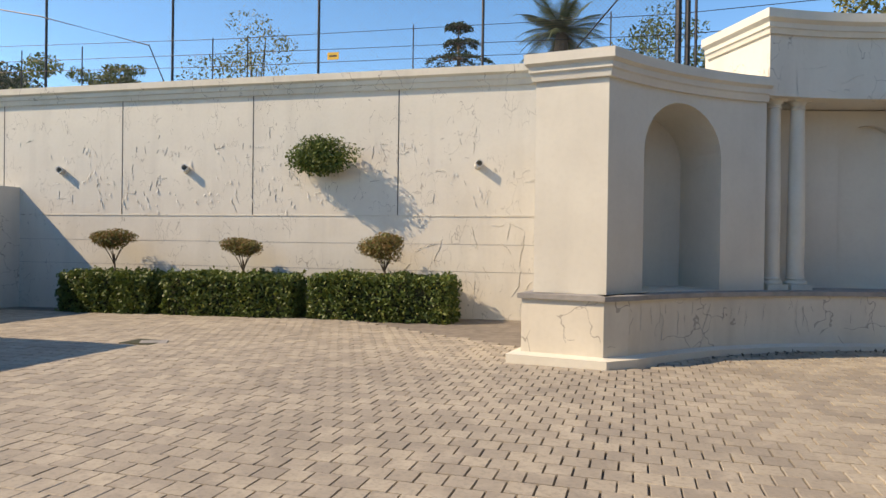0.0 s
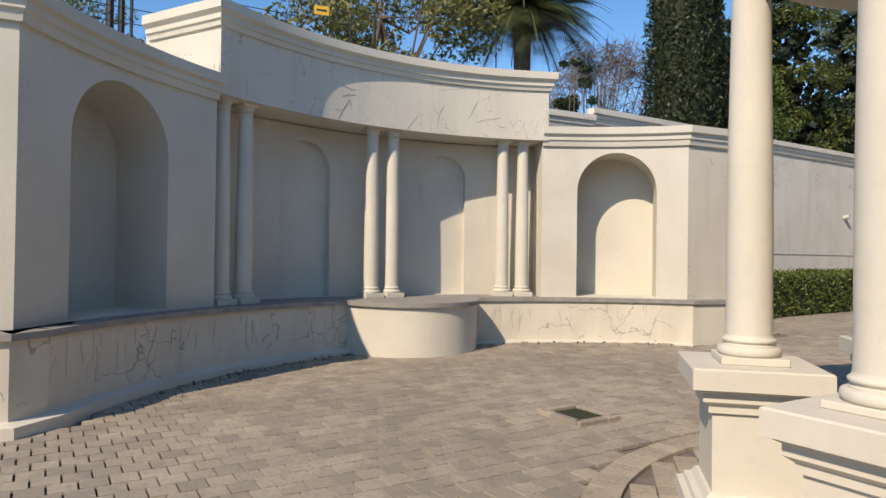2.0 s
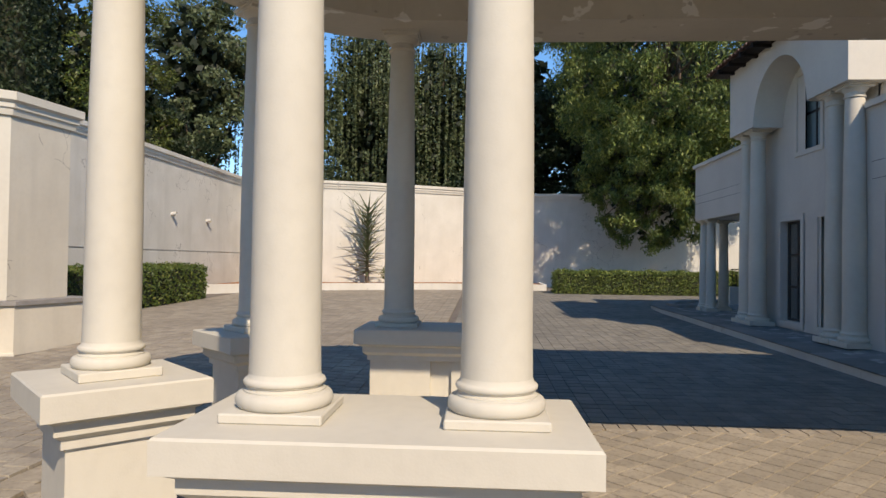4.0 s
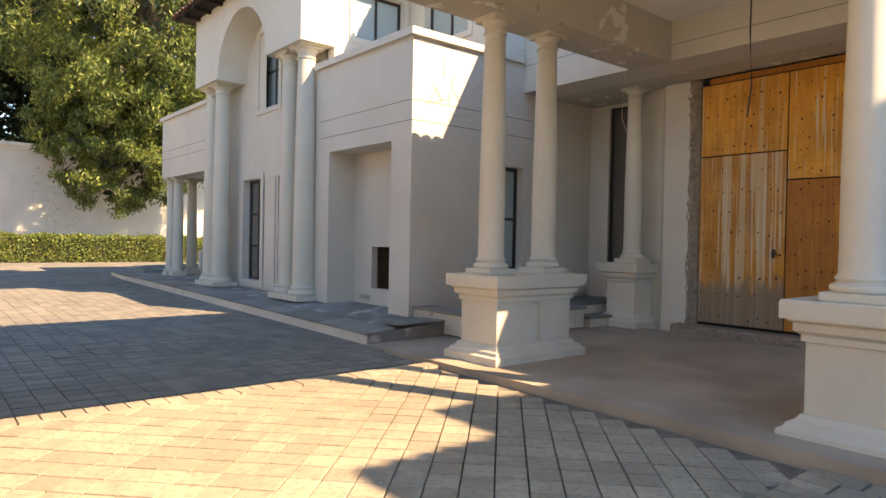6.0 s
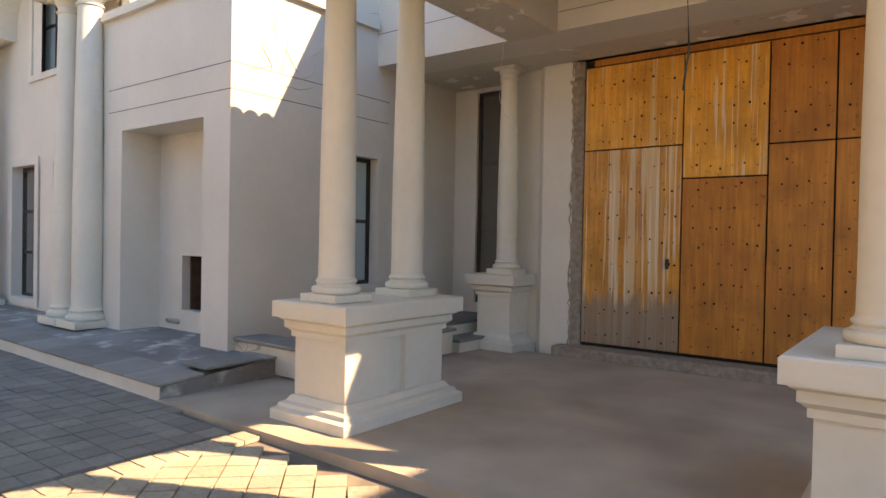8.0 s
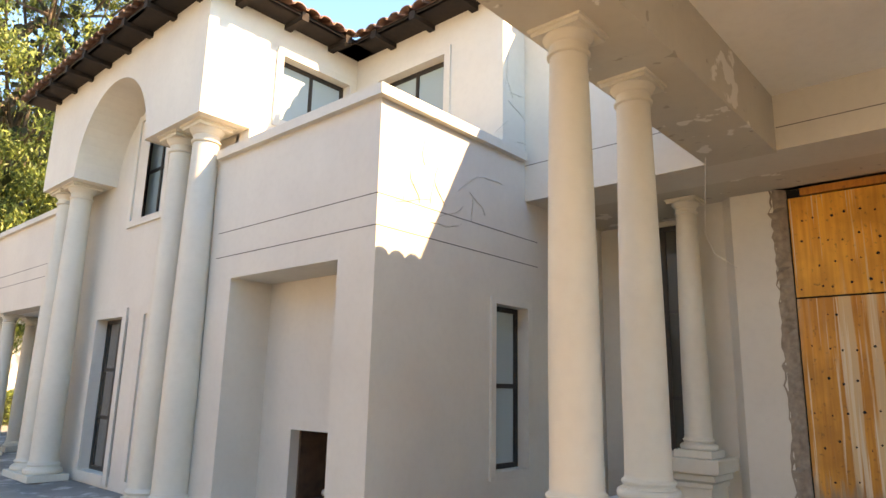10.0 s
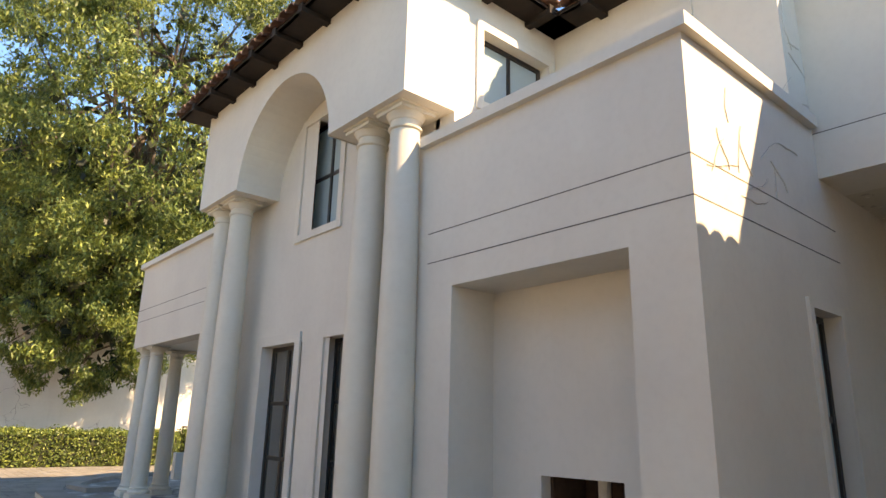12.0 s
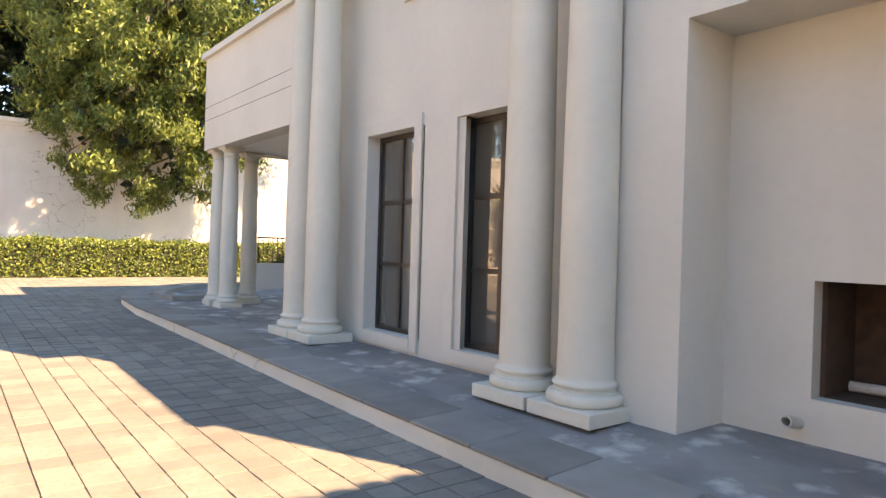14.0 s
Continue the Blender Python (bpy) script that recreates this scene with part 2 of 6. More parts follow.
def sweep(bm, path, prof, closed=False):
    """Carries a profile of (outward, z) along a path of plan points; outward is to the right of the way."""
    rings = []
    n = len(path)
    for i, (x, y) in enumerate(path):
        a, b = path[max(i - 1, 0)], path[min(i + 1, n - 1)]
        d1 = Vector((x - a[0], y - a[1])) if i else Vector((b[0] - x, b[1] - y))
        d2 = Vector((b[0] - x, b[1] - y)) if i < n - 1 else d1
        d1.normalize(), d2.normalize()
        t = (d1 + d2).normalized()
        k = 1 / max(0.3, t.dot(d1))
        nx, ny = t.y * k, -t.x * k
        rings.append([bm.verts.new((x + nx * o, y + ny * o, z)) for o, z in prof])
    m = len(prof)
    for a, b in zip(rings, rings[1:]):
        for i in range(m):
            j = (i + 1) % m
            bm.faces.new((a[i], a[j], b[j], b[i]))
    bm.faces.new(rings[0])
    bm.faces.new(rings[-1][::-1])


def strip_wall(bm, at, s0, s1, z0, z1, thick, holes=(), step=0.5, cols=10, unit=1.0):
    """A wall, flat or bent. at(s, d) gives the plan point s along the face and d behind it. A hole is (s_left, s_right, z_bottom, z_top, arched, depth, closed)."""
    cuts = {s0, s1}
    k = max(1, round((s1 - s0) / step))
    cuts |= {s0 + (s1 - s0) * i / k for i in range(k + 1)}
    for a, b, *_r in holes:
        cuts = {c for c in cuts if not a < c < b} | {a, b}
        if _r[2]:
            cuts |= {(a + b) / 2 - (b - a) / 2 * math.cos(math.pi * i / (2 * cols)) for i in range(2 * cols + 1)}
        else:
            cuts |= {a + (b - a) * i / 3 for i in range(4)}
    cuts = sorted(cuts)
    cuts = [c for i, c in enumerate(cuts) if i == 0 or c - cuts[i - 1] > 1e-4]

    def top(h, s):
        a, b, zb, zt, arched = h[:5]
        if not arched:
            return zt
        r = (b - a) / 2
        return zt - r * unit + unit * math.sqrt(max(0.0, r * r - (s - (a + b) / 2) ** 2))

    def quad(*ps):
        ps = [p for i, p in enumerate(ps) if (Vector(p) - Vector(ps[i - 1])).length > 1e-5]
        if len(ps) > 2:
            bm.faces.new([bm.verts.new(p) for p in ps])

    def p(s, d, z):
        return (*at(s, d), z)

    for a, b in zip(cuts, cuts[1:]):
        mid = (a + b) / 2
        h = next((h for h in holes if h[0] < mid < h[1]), None)
        spans = [((z0, z1), (z0, z1))]
        if h:
            ta, tb = top(h, a), top(h, b)
            spans = [((ta, z1), (tb, z1))]
            if h[2] > z0 + 1e-4:
                spans.append(((z0, h[2]), (z0, h[2])))
            d = h[5]
            quad(p(a, 0, ta), p(b, 0, tb), p(b, d, tb), p(a, d, ta))
            if h[2] > z0 + 1e-4:
                quad(p(a, 0, h[2]), p(b, 0, h[2]), p(b, d, h[2]), p(a, d, h[2]))
            if h[6]:
                quad(p(a, d, h[2]), p(b, d, h[2]), p(b, d, tb), p(a, d, ta))
        for (la, ha), (lb, hb) in spans:
            quad(p(a, 0, la), p(b, 0, lb), p(b, 0, hb), p(a, 0, ha))
            if not (h and h[6]):
                quad(p(a, thick, la), p(b, thick, lb), p(b, thick, hb), p(a, thick, ha))
        if h and h[6]:
            quad(p(a, thick, z0), p(b, thick, z0), p(b, thick, z1), p(a, thick, z1))
        quad(p(a, 0, z1), p(b, 0, z1), p(b, thick, z1), p(a, thick, z1))
        if not (h and h[2] <= z0 + 1e-4):
            quad(p(a, 0, z0), p(b, 0, z0), p(b, thick, z0), p(a, thick, z0))
    for s in (s0, s1):
        quad(p(s, 0, z0), p(s, thick, z0), p(s, thick, z1), p(s, 0, z1))
    for a, b, zb, zt, arched, d, _c in holes:
        zs = zt - unit * (b - a) / 2 if arched else zt
        quad(p(a, 0, zb), p(a, d, zb), p(a, d, zs), p(a, 0, zs))
        quad(p(b, 0, zb), p(b, d, zb), p(b, d, zs), p(b, 0, zs))
    bmesh.ops.remove_doubles(bm, verts=bm.verts, dist=1e-4)


def face_y(y):
    return lambda s, d: (s, y - d)


def ground_z(x, y=0.0):
    return 0.012 * (x - 4.0)


def column(name, x, y, z0, z1, r, parent=None, label="", plinth=0.24, plinth_h=0.09, segs=32):
    """A Tuscan column: square plinth, torus base, tapered shaft, capital with a square abacus."""
    base = boxes((x - plinth, x + plinth, y - plinth, y + plinth, z0, z0 + plinth_h), bevel=0.006)
    if parent is None:
        parent = thing("column", label or "cream plastered round column with moulded base and capital", "column")
        parent.location = (x, y, z0)
        own = True
        ox, oy, oz = x, y, z0
    else:
        own, ox, oy, oz = False, 0, 0, 0
    bmesh.ops.translate(base, verts=base.verts, vec=(-ox, -oy, -oz))
    part("plinth", base, COL_MAT, parent)
    bm = bmesh.new()
    b = z0 + plinth_h
    h = r * 0.47
    prof = [(r * 1.26, 0)] + [(r * (1.24 + 0.14 * math.cos(a)), h * (0.44 + 0.44 * math.sin(a))) for a in np.linspace(-1.45, 1.45, 9)]
    prof += [(r * 1.15, h * 0.92), (r * 1.15, h * 1.02), (r * 1.08, h * 1.08), (r * 1.06, h * 1.2), (r * 1.11, h * 1.26)]
    prof += [(r * (1.08 + 0.085 * math.cos(a)), h * (1.48 + 0.2 * math.sin(a))) for a in np.linspace(-1.3, 1.4, 7)] + [(r * 1.05, h * 1.76), (r * 1.02, h * 2.0)]
    shaft0 = h * 2.0
    H = z1 - b
    cap = 0.62 * r * 2
    lathe(bm, prof, segs, (x - ox, y - oy, b - oz))
    part("base", bm, COL_MAT, parent, smooth=True)
    bm = bmesh.new()
    pr = []
    for i in range(15):
        t = i / 14
        pr.append((r * (1 - 0.20 * max(0, (t - 0.25) / 0.75) ** 1.4) * (1.02 if i == 0 else 1), shaft0 + (H - cap - shaft0) * t))
    lathe(bm, pr, segs, (x - ox, y - oy, b - oz))
    part("shaft", bm, COL_MAT, parent, smooth=True)
    bm = bmesh.new()
    rt = r * 0.8
    k = cap
    lathe(bm, [(rt, H - k), (rt * 1.14, H - k + 0.05 * k), (rt * 1.16, H - k + 0.13 * k), (rt * 1.02, H - k + 0.18 * k), (rt * 1.02, H - k + 0.42 * k), (rt * 1.12, H - k + 0.47 * k), (rt * 1.14, H - k + 0.53 * k), (rt * 1.26, H - k + 0.62 * k), (rt * 1.36, H - k + 0.74 * k)], segs, (x - ox, y - oy, b - oz))
    w = rt * 1.42
    square_mould(bm, x - ox - w, x - ox + w, y - oy - w, y - oy + w, [(0, z1 - oz - 0.27 * k), (0, z1 - oz - 0.13 * k), (rt * 0.14, z1 - oz - 0.10 * k), (rt * 0.14, z1 - oz)])
    part("capital", bm, COL_MAT, parent, smooth=True)
    return parent


COL_MAT = CREAM

# ---- ground ----
def ground_sheet():
    bm = bmesh.new()
    xs = [-400, -120, -60, -40, -20, 0, 20, 40, 60, 120, 400]
    ys = [-400, -120, -60, -20, 0, 20, 60, 120, 400]
    vs = {}
    for x in xs:
        for y in ys:
            vs[x, y] = bm.verts.new((x, y, (ground_z(max(-40, min(40, x)))) - 0.035))
    for a, b in zip(xs, xs[1:]):
        for c, d in zip(ys, ys[1:]):
            bm.faces.new((vs[a, c], vs[b, c], vs[b, d], vs[a, d]))
    return part("ground", bm, JOINT, label="sandy ground under the driveway paving", category="ground", kind="structure")


ground = ground_sheet()

# ---- boundary walls ----
CORNICE = [(0, 0), (0.05, 0.0), (0.07, 0.10), (0.10, 0.12), (0.10, 0.20), (0.16, 0.24), (0.16, 0.38), (-0.1, 0.38), (-0.1, 0)]


def shifted(prof, z, k=1.0):
    return [(o * k, z + h * k) for o, h in prof]


NW = [(-24.0, 13.95), (-2.2, 15.20)]


def along(a, b):
    v = Vector((b[0] - a[0], b[1] - a[1]))
    v.normalize()
    return lambda s, d: (a[0] + v.x * s - v.y * d, a[1] + v.y * s + v.x * d)


def wall(name, a, b, z0, z1, thick, mat, label, holes=(), kind="structure"):
    bm = bmesh.new()
    L = math.hypot(b[0] - a[0], b[1] - a[1])
    strip_wall(bm, along(a, b), 0, L, z0, z1, thick, holes, 3.0)
    return part(name, bm, mat, label=label, category="wall", kind=kind)


def cornice(name, path, z, mat, k=1.0):
    bm = bmesh.new()
    sweep(bm, path, shifted(CORNICE, z, k))
    return part(name, bm, mat, label="moulded plaster cornice along the wall top", category="cornice", kind="structure")


wall_north = wall("wall_north", NW[0], (0.5, 15.35), -1, 5.40, 0.3, PEELING, "tall cracked cream plastered boundary wall")
cornice("trim_cornice_north", [NW[0], (0.5, 15.35)], 5.32, CRACKED, 1.15)
wall("wall_north_behind", (0.4, 15.35), (12.0, 14.2), -1, 5.1, 0.3, BOUNDARY, "cream plastered boundary wall behind the fountain")
cornice("trim_cornice_behind", [(0.4, 15.35), (12.0, 14.2)], 5.0, BOUNDARY)
EASTW = [(31.4, 14.3), (33.2, 8.5), (35.9, 3.2)]
wall("wall_north_east", (12.0, 14.3), (31.4, 14.3), -1, 5.28, 0.3, BOUNDARY, "cream plastered boundary wall in grazing light")
cornice("trim_cornice_north_east", [(12.0, 14.3), (31.4, 14.3)], 5.22, BOUNDARY)
for p, q in zip(EASTW, EASTW[1:]):
    wall("wall_east", p, q, -1, 5.28, 0.3, BOUNDARY, "sunlit cream boundary wall at the end of the drive")
cornice("trim_cornice_east", EASTW, 5.22, BOUNDARY)
wall("wall_east", EASTW[2], (35.4, -16.0), -1, 5.02, 0.3, BOUNDARY, "sunlit cream boundary wall at the end of the drive")
cornice("trim_cornice_east", [EASTW[2], (35.4, -16.0)], 4.96, BOUNDARY)
part("trim_string_course", boxes((12.7, 31.3, 14.285, 14.31, 1.95, 1.965)), COPING, label="thin groove along the grazing-lit wall", category="trim", kind="structure")
wall("wall_west", (-24.0, -12.0), (-24.0, 14.2), -1, 4.6, 0.3, BOUNDARY, "cream boundary wall behind the drive")
# added block out of view, its corner set to throw a shadow on the drive
part("wall_west_house", boxes((-17.5, -11.2, 1.5, 7.7, -1, 3.0)), BOUNDARY, label="unseen cream block added to cast a shadow on the drive", category="wall", kind="structure")
wall("wall_west_stub", (-16.3, 6.0), (-16.3, 14.55), -1, 3.05, 0.35, BOUNDARY, "low cream plastered wall at the edge of the drive")

# ---- fountain facade ----
FC = Vector((5.7, 6.0))


def fan(radius):
    def at(s, d):
        a = radians(s)
        return (FC.x + (radius + d) * math.sin(a), FC.y + (radius + d) * math.cos(a))
    return at


def arc_path(radius, a0, a1, n=40):
    return [fan(radius)(a0 + (a1 - a0) * i / n, 0) for i in range(n + 1)]


def bent(bm, radius, a0, a1, z0, z1, thick, holes=(), step=2.0, cols=10):
    strip_wall(bm, fan(radius), a0, a1, z0, z1, thick, holes, step, cols, radians(radius))


bm = bmesh.new()
bent(bm, 7.0, -57.2, -29.6, -0.2, 4.12, 1.2, [(-50.4, -36.8, 0.95, 3.86, True, 0.95, True)])
left_end = fan(7.0)(-57.2, 0)
part("wall_niche_bay", bm, CREAM, label="curved cream plastered wall bay with a tall arched niche", category="wall", kind="structure")
bm = bmesh.new()
bent(bm, 7.0, 25.8, 49.7, -0.2, 4.12, 1.2, [(31.8, 44.8, 0.95, 3.90, True, 0.95, True)])
part("wall_niche_bay", bm, CREAM, label="curved cream plastered wall bay with a tall arched niche half in sun", category="wall", kind="structure")
bm = bmesh.new()
bent(bm, 7.75, -31.0, 27.0, -0.2, 4.10, 0.6, [(-15.3, -7.5, 0.95, 3.84, True, 0.14, True), (7.2, 14.6, 0.95, 3.84, True, 0.14, True)])
part("wall_recessed_bay", bm, CREAM, label="recessed cream wall with two shallow arched niches in shade", category="wall", kind="structure")
bm = bmesh.new()
bent(bm, 6.9, -29.9, 26.6, 4.12, 5.25, 1.7)
part("wall_entablature", bm, PEELING, label="deep curved plaster entablature with flaking paint", category="wall", kind="structure")
bm = bmesh.new()
pth = [fan(6.9)(-29.9, 1.6)] + arc_path(6.9, -29.9, 26.6) + [fan(6.9)(26.6, 1.6)]
sweep(bm, pth, shifted([(0, 0), (0.04, 0), (0.06, 0.08), (0.09, 0.09), (0.09, 0.17), (0.16, 0.22), (0.16, 0.36), (-0.3, 0.36), (-0.3, 0)], 5.12))
part("trim_entablature_cornice", bm, CREAM, label="stepped cornice of the curved entablature", category="cornice", kind="structure")
# end pilaster that faces south, and cornices of the side bays
L0 = left_end
bm = bmesh.new()
prism(bm, [(L0[0], L0[1]), (L0[0] - 1.05, L0[1] + 0.12), (L0[0] - 0.7, L0[1] + 5.6), (L0[0] + 2.0, L0[1] + 5.5), fan(7.0)(-48, 1.0), (L0[0] + 0.25, L0[1] + 0.5)], -0.2, 4.12)
part("wall_end_pilaster", bm, CREAM, label="broad cream plastered end pilaster of the fountain wall", category="wall", kind="structure")
R0 = fan(7.0)(49.7, 0)
bm = bmesh.new()
prism(bm, [R0, fan(7.0)(49.7, 1.2), (12.6, 12.4), (12.35, 10.35)], -0.2, 4.12)
part("wall_end_pilaster", bm, CRACKED, label="cream end wall with flaking paint near its foot", category="wall", kind="structure")
bm = bmesh.new()
sweep(bm, [(L0[0] - 0.7, L0[1] + 5.4), (L0[0] - 1.05, L0[1] + 0.12)] + arc_path(7.0, -57.2, -29.6), shifted(CORNICE, 4.02))
part("trim_bay_cornice", bm, CREAM, label="moulded cornice stained along its top", category="cornice", kind="structure")
bm = bmesh.new()
sweep(bm, arc_path(7.0, 25.8, 49.7) + [(12.35, 10.35), (12.6, 12.4)], shifted(CORNICE, 4.02))
part("trim_bay_cornice", bm, CREAM, label="clean moulded cornice of the sunlit bay", category="cornice", kind="structure")
# ledge
EL = (-1.33, 9.62)
ledge_path = [(-1.25, 10.4), (-1.36, 9.62), (-0.2, 9.46)] + arc_path(6.72, -56.0, 50.5) + [(12.5, 9.9)]
bm = bmesh.new()
sweep(bm, ledge_path, [(0, -0.2), (0, 0.86), (-0.55, 0.86), (-0.55, -0.2)])
part("wall_ledge", bm, CRACKED, label="low curved plinth wall with cracked and streaked cream plaster", category="wall", kind="structure")
bm = bmesh.new()
sweep(bm, ledge_path, [(0.05, 0.86), (0.05, 0.93), (-1.6, 0.93), (-1.6, 0.86)])
part("trim_ledge_coping", bm, COPING, label="grey stone coping along the low curved wall", category="coping", kind="structure")
DR = fan(6.72)(1.75, 0.0)
bm = bmesh.new()
lathe(bm, [(1.27, -0.2), (1.27, 0.86)], 40, (DR[0], DR[1], 0), 180, 360)
part("wall_drum", bm, CREAM, label="half-round cream plastered fountain drum", category="wall", kind="structure", smooth=True)
bm = bmesh.new()
lathe(bm, [(1.33, 0.86), (1.33, 0.935)], 40, (DR[0], DR[1], 0), 180, 360)
part("trim_drum_coping", bm, COPING, label="grey stone coping of the half-round drum", category="coping", kind="structure")

FCOLS = [(-27.3), (-23.7), (-2.9), (0.6), (19.5), (22.9)]
for a in FCOLS:
    x, y = fan(7.2)(a, 0)
    c = column("column", x, y, 0.93, 4.13, 0.135, label="slim cream column in a pair before the fountain wall", plinth=0.19)
    c.rotation_euler[2] = radians(-a)
    c["group"] = "paired columns of the fountain wall"

# ---- porch over the drive ----


def pedestal(cx, cy, wx, wy, zt, turn=0.0, panel=None, label="cream plastered column pedestal with stepped cap and base"):
    g = ground_z(cx) - 0.03
    root = thing("pedestal", label, "pedestal", (cx, cy, g), turn, "pedestals of the porch")
    h = zt - g
    bx, by = wx / 2, wy / 2
    bm = bmesh.new()
    square_mould(bm, -bx, bx, -by, by, [(-0.005, h - 0.135), (-0.005, h - 0.01), (-0.015, h)])
    part("cap_slab", bm, CREAM, root)
    bm = bmesh.new()
    square_mould(bm, -bx, bx, -by, by, [(-0.135, h - 0.30), (-0.115, h - 0.295), (-0.115, h - 0.25), (-0.075, h - 0.22), (-0.075, h - 0.165), (-0.045, h - 0.15), (-0.045, h - 0.13)])
    part("cap_moulding", bm, CREAM, root)
    if panel:
        w = 0.10
        for y0, y1 in ((-by, -w + 0.14), (w - 0.14, by)):
            bm = bmesh.new()
            square_mould(bm, -bx, bx, y0, y1, [(-0.14, 0.24), (-0.14, h - 0.29)])
            part("shaft_block", bm, CREAM, root)
        part("recess_block", boxes((-bx + 0.2, bx - 0.2, -w, w, 0.24, h - 0.29)), CREAM, root)
    else:
        bm = bmesh.new()
        square_mould(bm, -bx, bx, -by, by, [(-0.14, 0.24), (-0.14, h - 0.29)])
        part("shaft_block", bm, CREAM, root)
    bm = bmesh.new()
    square_mould(bm, -bx, bx, -by, by, [(0.0, 0.0), (0.0, 0.15), (-0.04, 0.17), (-0.05, 0.20), (-0.09, 0.215), (-0.12, 0.26), (-0.138, 0.262)])
    part("base_moulding", bm, CREAM, root)
    return root


XA, XB = 7.07, 3.35
ZP, ZB = 1.04, 3.92
for cx, cy in ((XB, -3.83), (XA, -3.83), (XB, 3.02), (XA, 3.02)):
    pedestal(cx, cy, 0.86, 1.5 if cy < 0 else 1.62, ZP, 0, True, "cream plastered double-column pedestal with a recessed slot")
    for dy in (-0.44, 0.44):
        c = column("column", cx, cy + dy, ZP, ZB, 0.145, plinth=0.205, plinth_h=0.065 if cy < 0 else 0.04)
        c["group"] = "columns of the porch"
for cx, cy in ((4.12, 4.66), (6.38, 4.66)):
    pedestal(cx, cy, 0.82, 0.82, ZP, 45)
    c = column("column", cx, cy, ZP, ZB, 0.145, plinth=0.205, plinth_h=0.05)
    c.rotation_euler[2] = radians(45)
    c["group"] = "columns of the porch"
pedestal(8.03, -7.5, 0.80, 0.80, 1.10)
c = column("column", 7.93, -7.4, 1.10, 3.93, 0.14, plinth=0.20, plinth_h=0.075)
pedestal(2.45, -7.5, 0.8, 0.8, 1.10)
c = column("column", 2.5, -7.4, 1.10, 3.93, 0.125, plinth=0.19, plinth_h=0.075)

PC_ = (5.235, 3.1)
BW = 0.31
half = (XA - XB) / 2
# beams: two straight arms and a bow at the far end
XBA, XBB = 6.98, 3.5
half = (XBA - XBB) / 2
mid = [(XBA, -6.36), (XBA, 3.1)] + [(PC_[0] + half * math.cos(radians(a)), PC_[1] + half * math.sin(radians(a))) for a in range(6, 180, 6)] + [(XBB, 3.1), (XBB, -6.36)]
bm = bmesh.new()
sweep(bm, mid, [(-BW, ZB), (BW, ZB), (BW, 4.55), (-BW, 4.55)])
part("wall_porch_beam", bm, SOFFIT, label="deep cream plastered beam round the porch, flaking underneath", category="beam", kind="structure")
bm = bmesh.new()
pl_porch = pl = [(XBB + 0.1, -6.36), (XBA - 0.1, -6.36), (XBA - 0.1, 3.1)] + [(PC_[0] + (half - 0.1) * math.cos(radians(a)), PC_[1] + (half - 0.1) * math.sin(radians(a))) for a in range(6, 180, 6)] + [(XBB + 0.1, 3.1)]
prism(bm, pl, 4.47, 4.54)
part("ceiling_porch", bm, CEIL, label="off-white painted porch ceiling", category="ceiling", kind="structure")

# ---- house ----
YF, YW, XC = -4.0, -4.22, 9.43
TER = 0.27
# low block with the tall recess
bm = bmesh.new()
strip_wall(bm, face_y(YF), XC, 12.33, 0, 4.42, 0.62, [(9.95, 11.84, 0.0, 2.92, False, 0.55, False)], 1.0)
part("wall_block_front", bm, HOUSE, label="cream plastered house wall with a tall square recess", category="wall", kind="structure")
bm = bmesh.new()
strip_wall(bm, face_y(YF - 0.55), 9.9, 11.9, 0, 2.97, 0.12, [(10.45, 11.27, 0.55, 1.28, False, 0.12, False)], 1.0)
part("wall_recess_back", bm, HOUSE, label="plastered back of the recess with a service opening", category="wall", kind="structure")
bm = bmesh.new()
strip_wall(bm, lambda s, d: (XC + d, s), -8.5, YF - 0.62, 0, 4.42, 0.35, [(-6.36, -5.76, 0.92, 2.66, False, 0.35, False)], 1.0)
part("wall_block_side", bm, HOUSE, label="cream plastered side wall with a narrow window", category="wall", kind="structure")
bm = bmesh.new()
sweep(bm, [(XC, -6.3), (XC, YF), (12.3, YF)][::-1], [(0.0, 4.42), (0.07, 4.42), (0.07, 4.53), (-0.35, 4.53), (-0.35, 4.42)][::-1])
part("trim_parapet_coping", bm, HOUSE, label="plain cream coping of the parapet", category="coping", kind="structure")
part("roof_terrace_low", boxes((XC + 0.3, 12.3, -8.2, YF - 0.5, 3.9, 4.05)), CEMENT, label="flat screed roof behind the parapet", category="roof", kind="structure")
# centre bay wall
bm = bmesh.new()
strip_wall(bm, face_y(YW), 12.34, 17.44, 0, 6.6, 0.3, [(13.46, 14.40, 0.44, 2.68, False, 0.3, False), (15.12, 16.06, 0.44, 2.68, False, 0.3, False), (14.30, 15.30, 4.16, 5.80, False, 0.3, False)], 1.0)
part("wall_centre_bay", bm, HOUSE, label="cream plastered wall with two tall windows and an upper window", category="wall", kind="structure")
# upper storey carried on the tall columns
XU, XU2, YU, ZU, EAVE = 12.1, 17.4, -3.55, 4.87, 6.5
bm = bmesh.new()
strip_wall(bm, face_y(YU), XU, XU2, ZU, EAVE, 0.67, [(13.53, 16.01, ZU, 6.09, True, 0.67, False)], 1.0, 14)
part("wall_upper_front", bm, HOUSE, label="upper house wall with a wide arch on paired columns", category="wall", kind="structure")
bm = bmesh.new()
strip_wall(bm, lambda s, d: (XU + d, s), -7.2, YU - 0.67, 4.0, EAVE, 0.3, [(-5.75, -4.62, 5.12, 6.02, False, 0.3, False)], 1.0)
part("wall_upper_west", bm, HOUSE, label="sunlit upper wall with a wide window", category="wall", kind="structure")
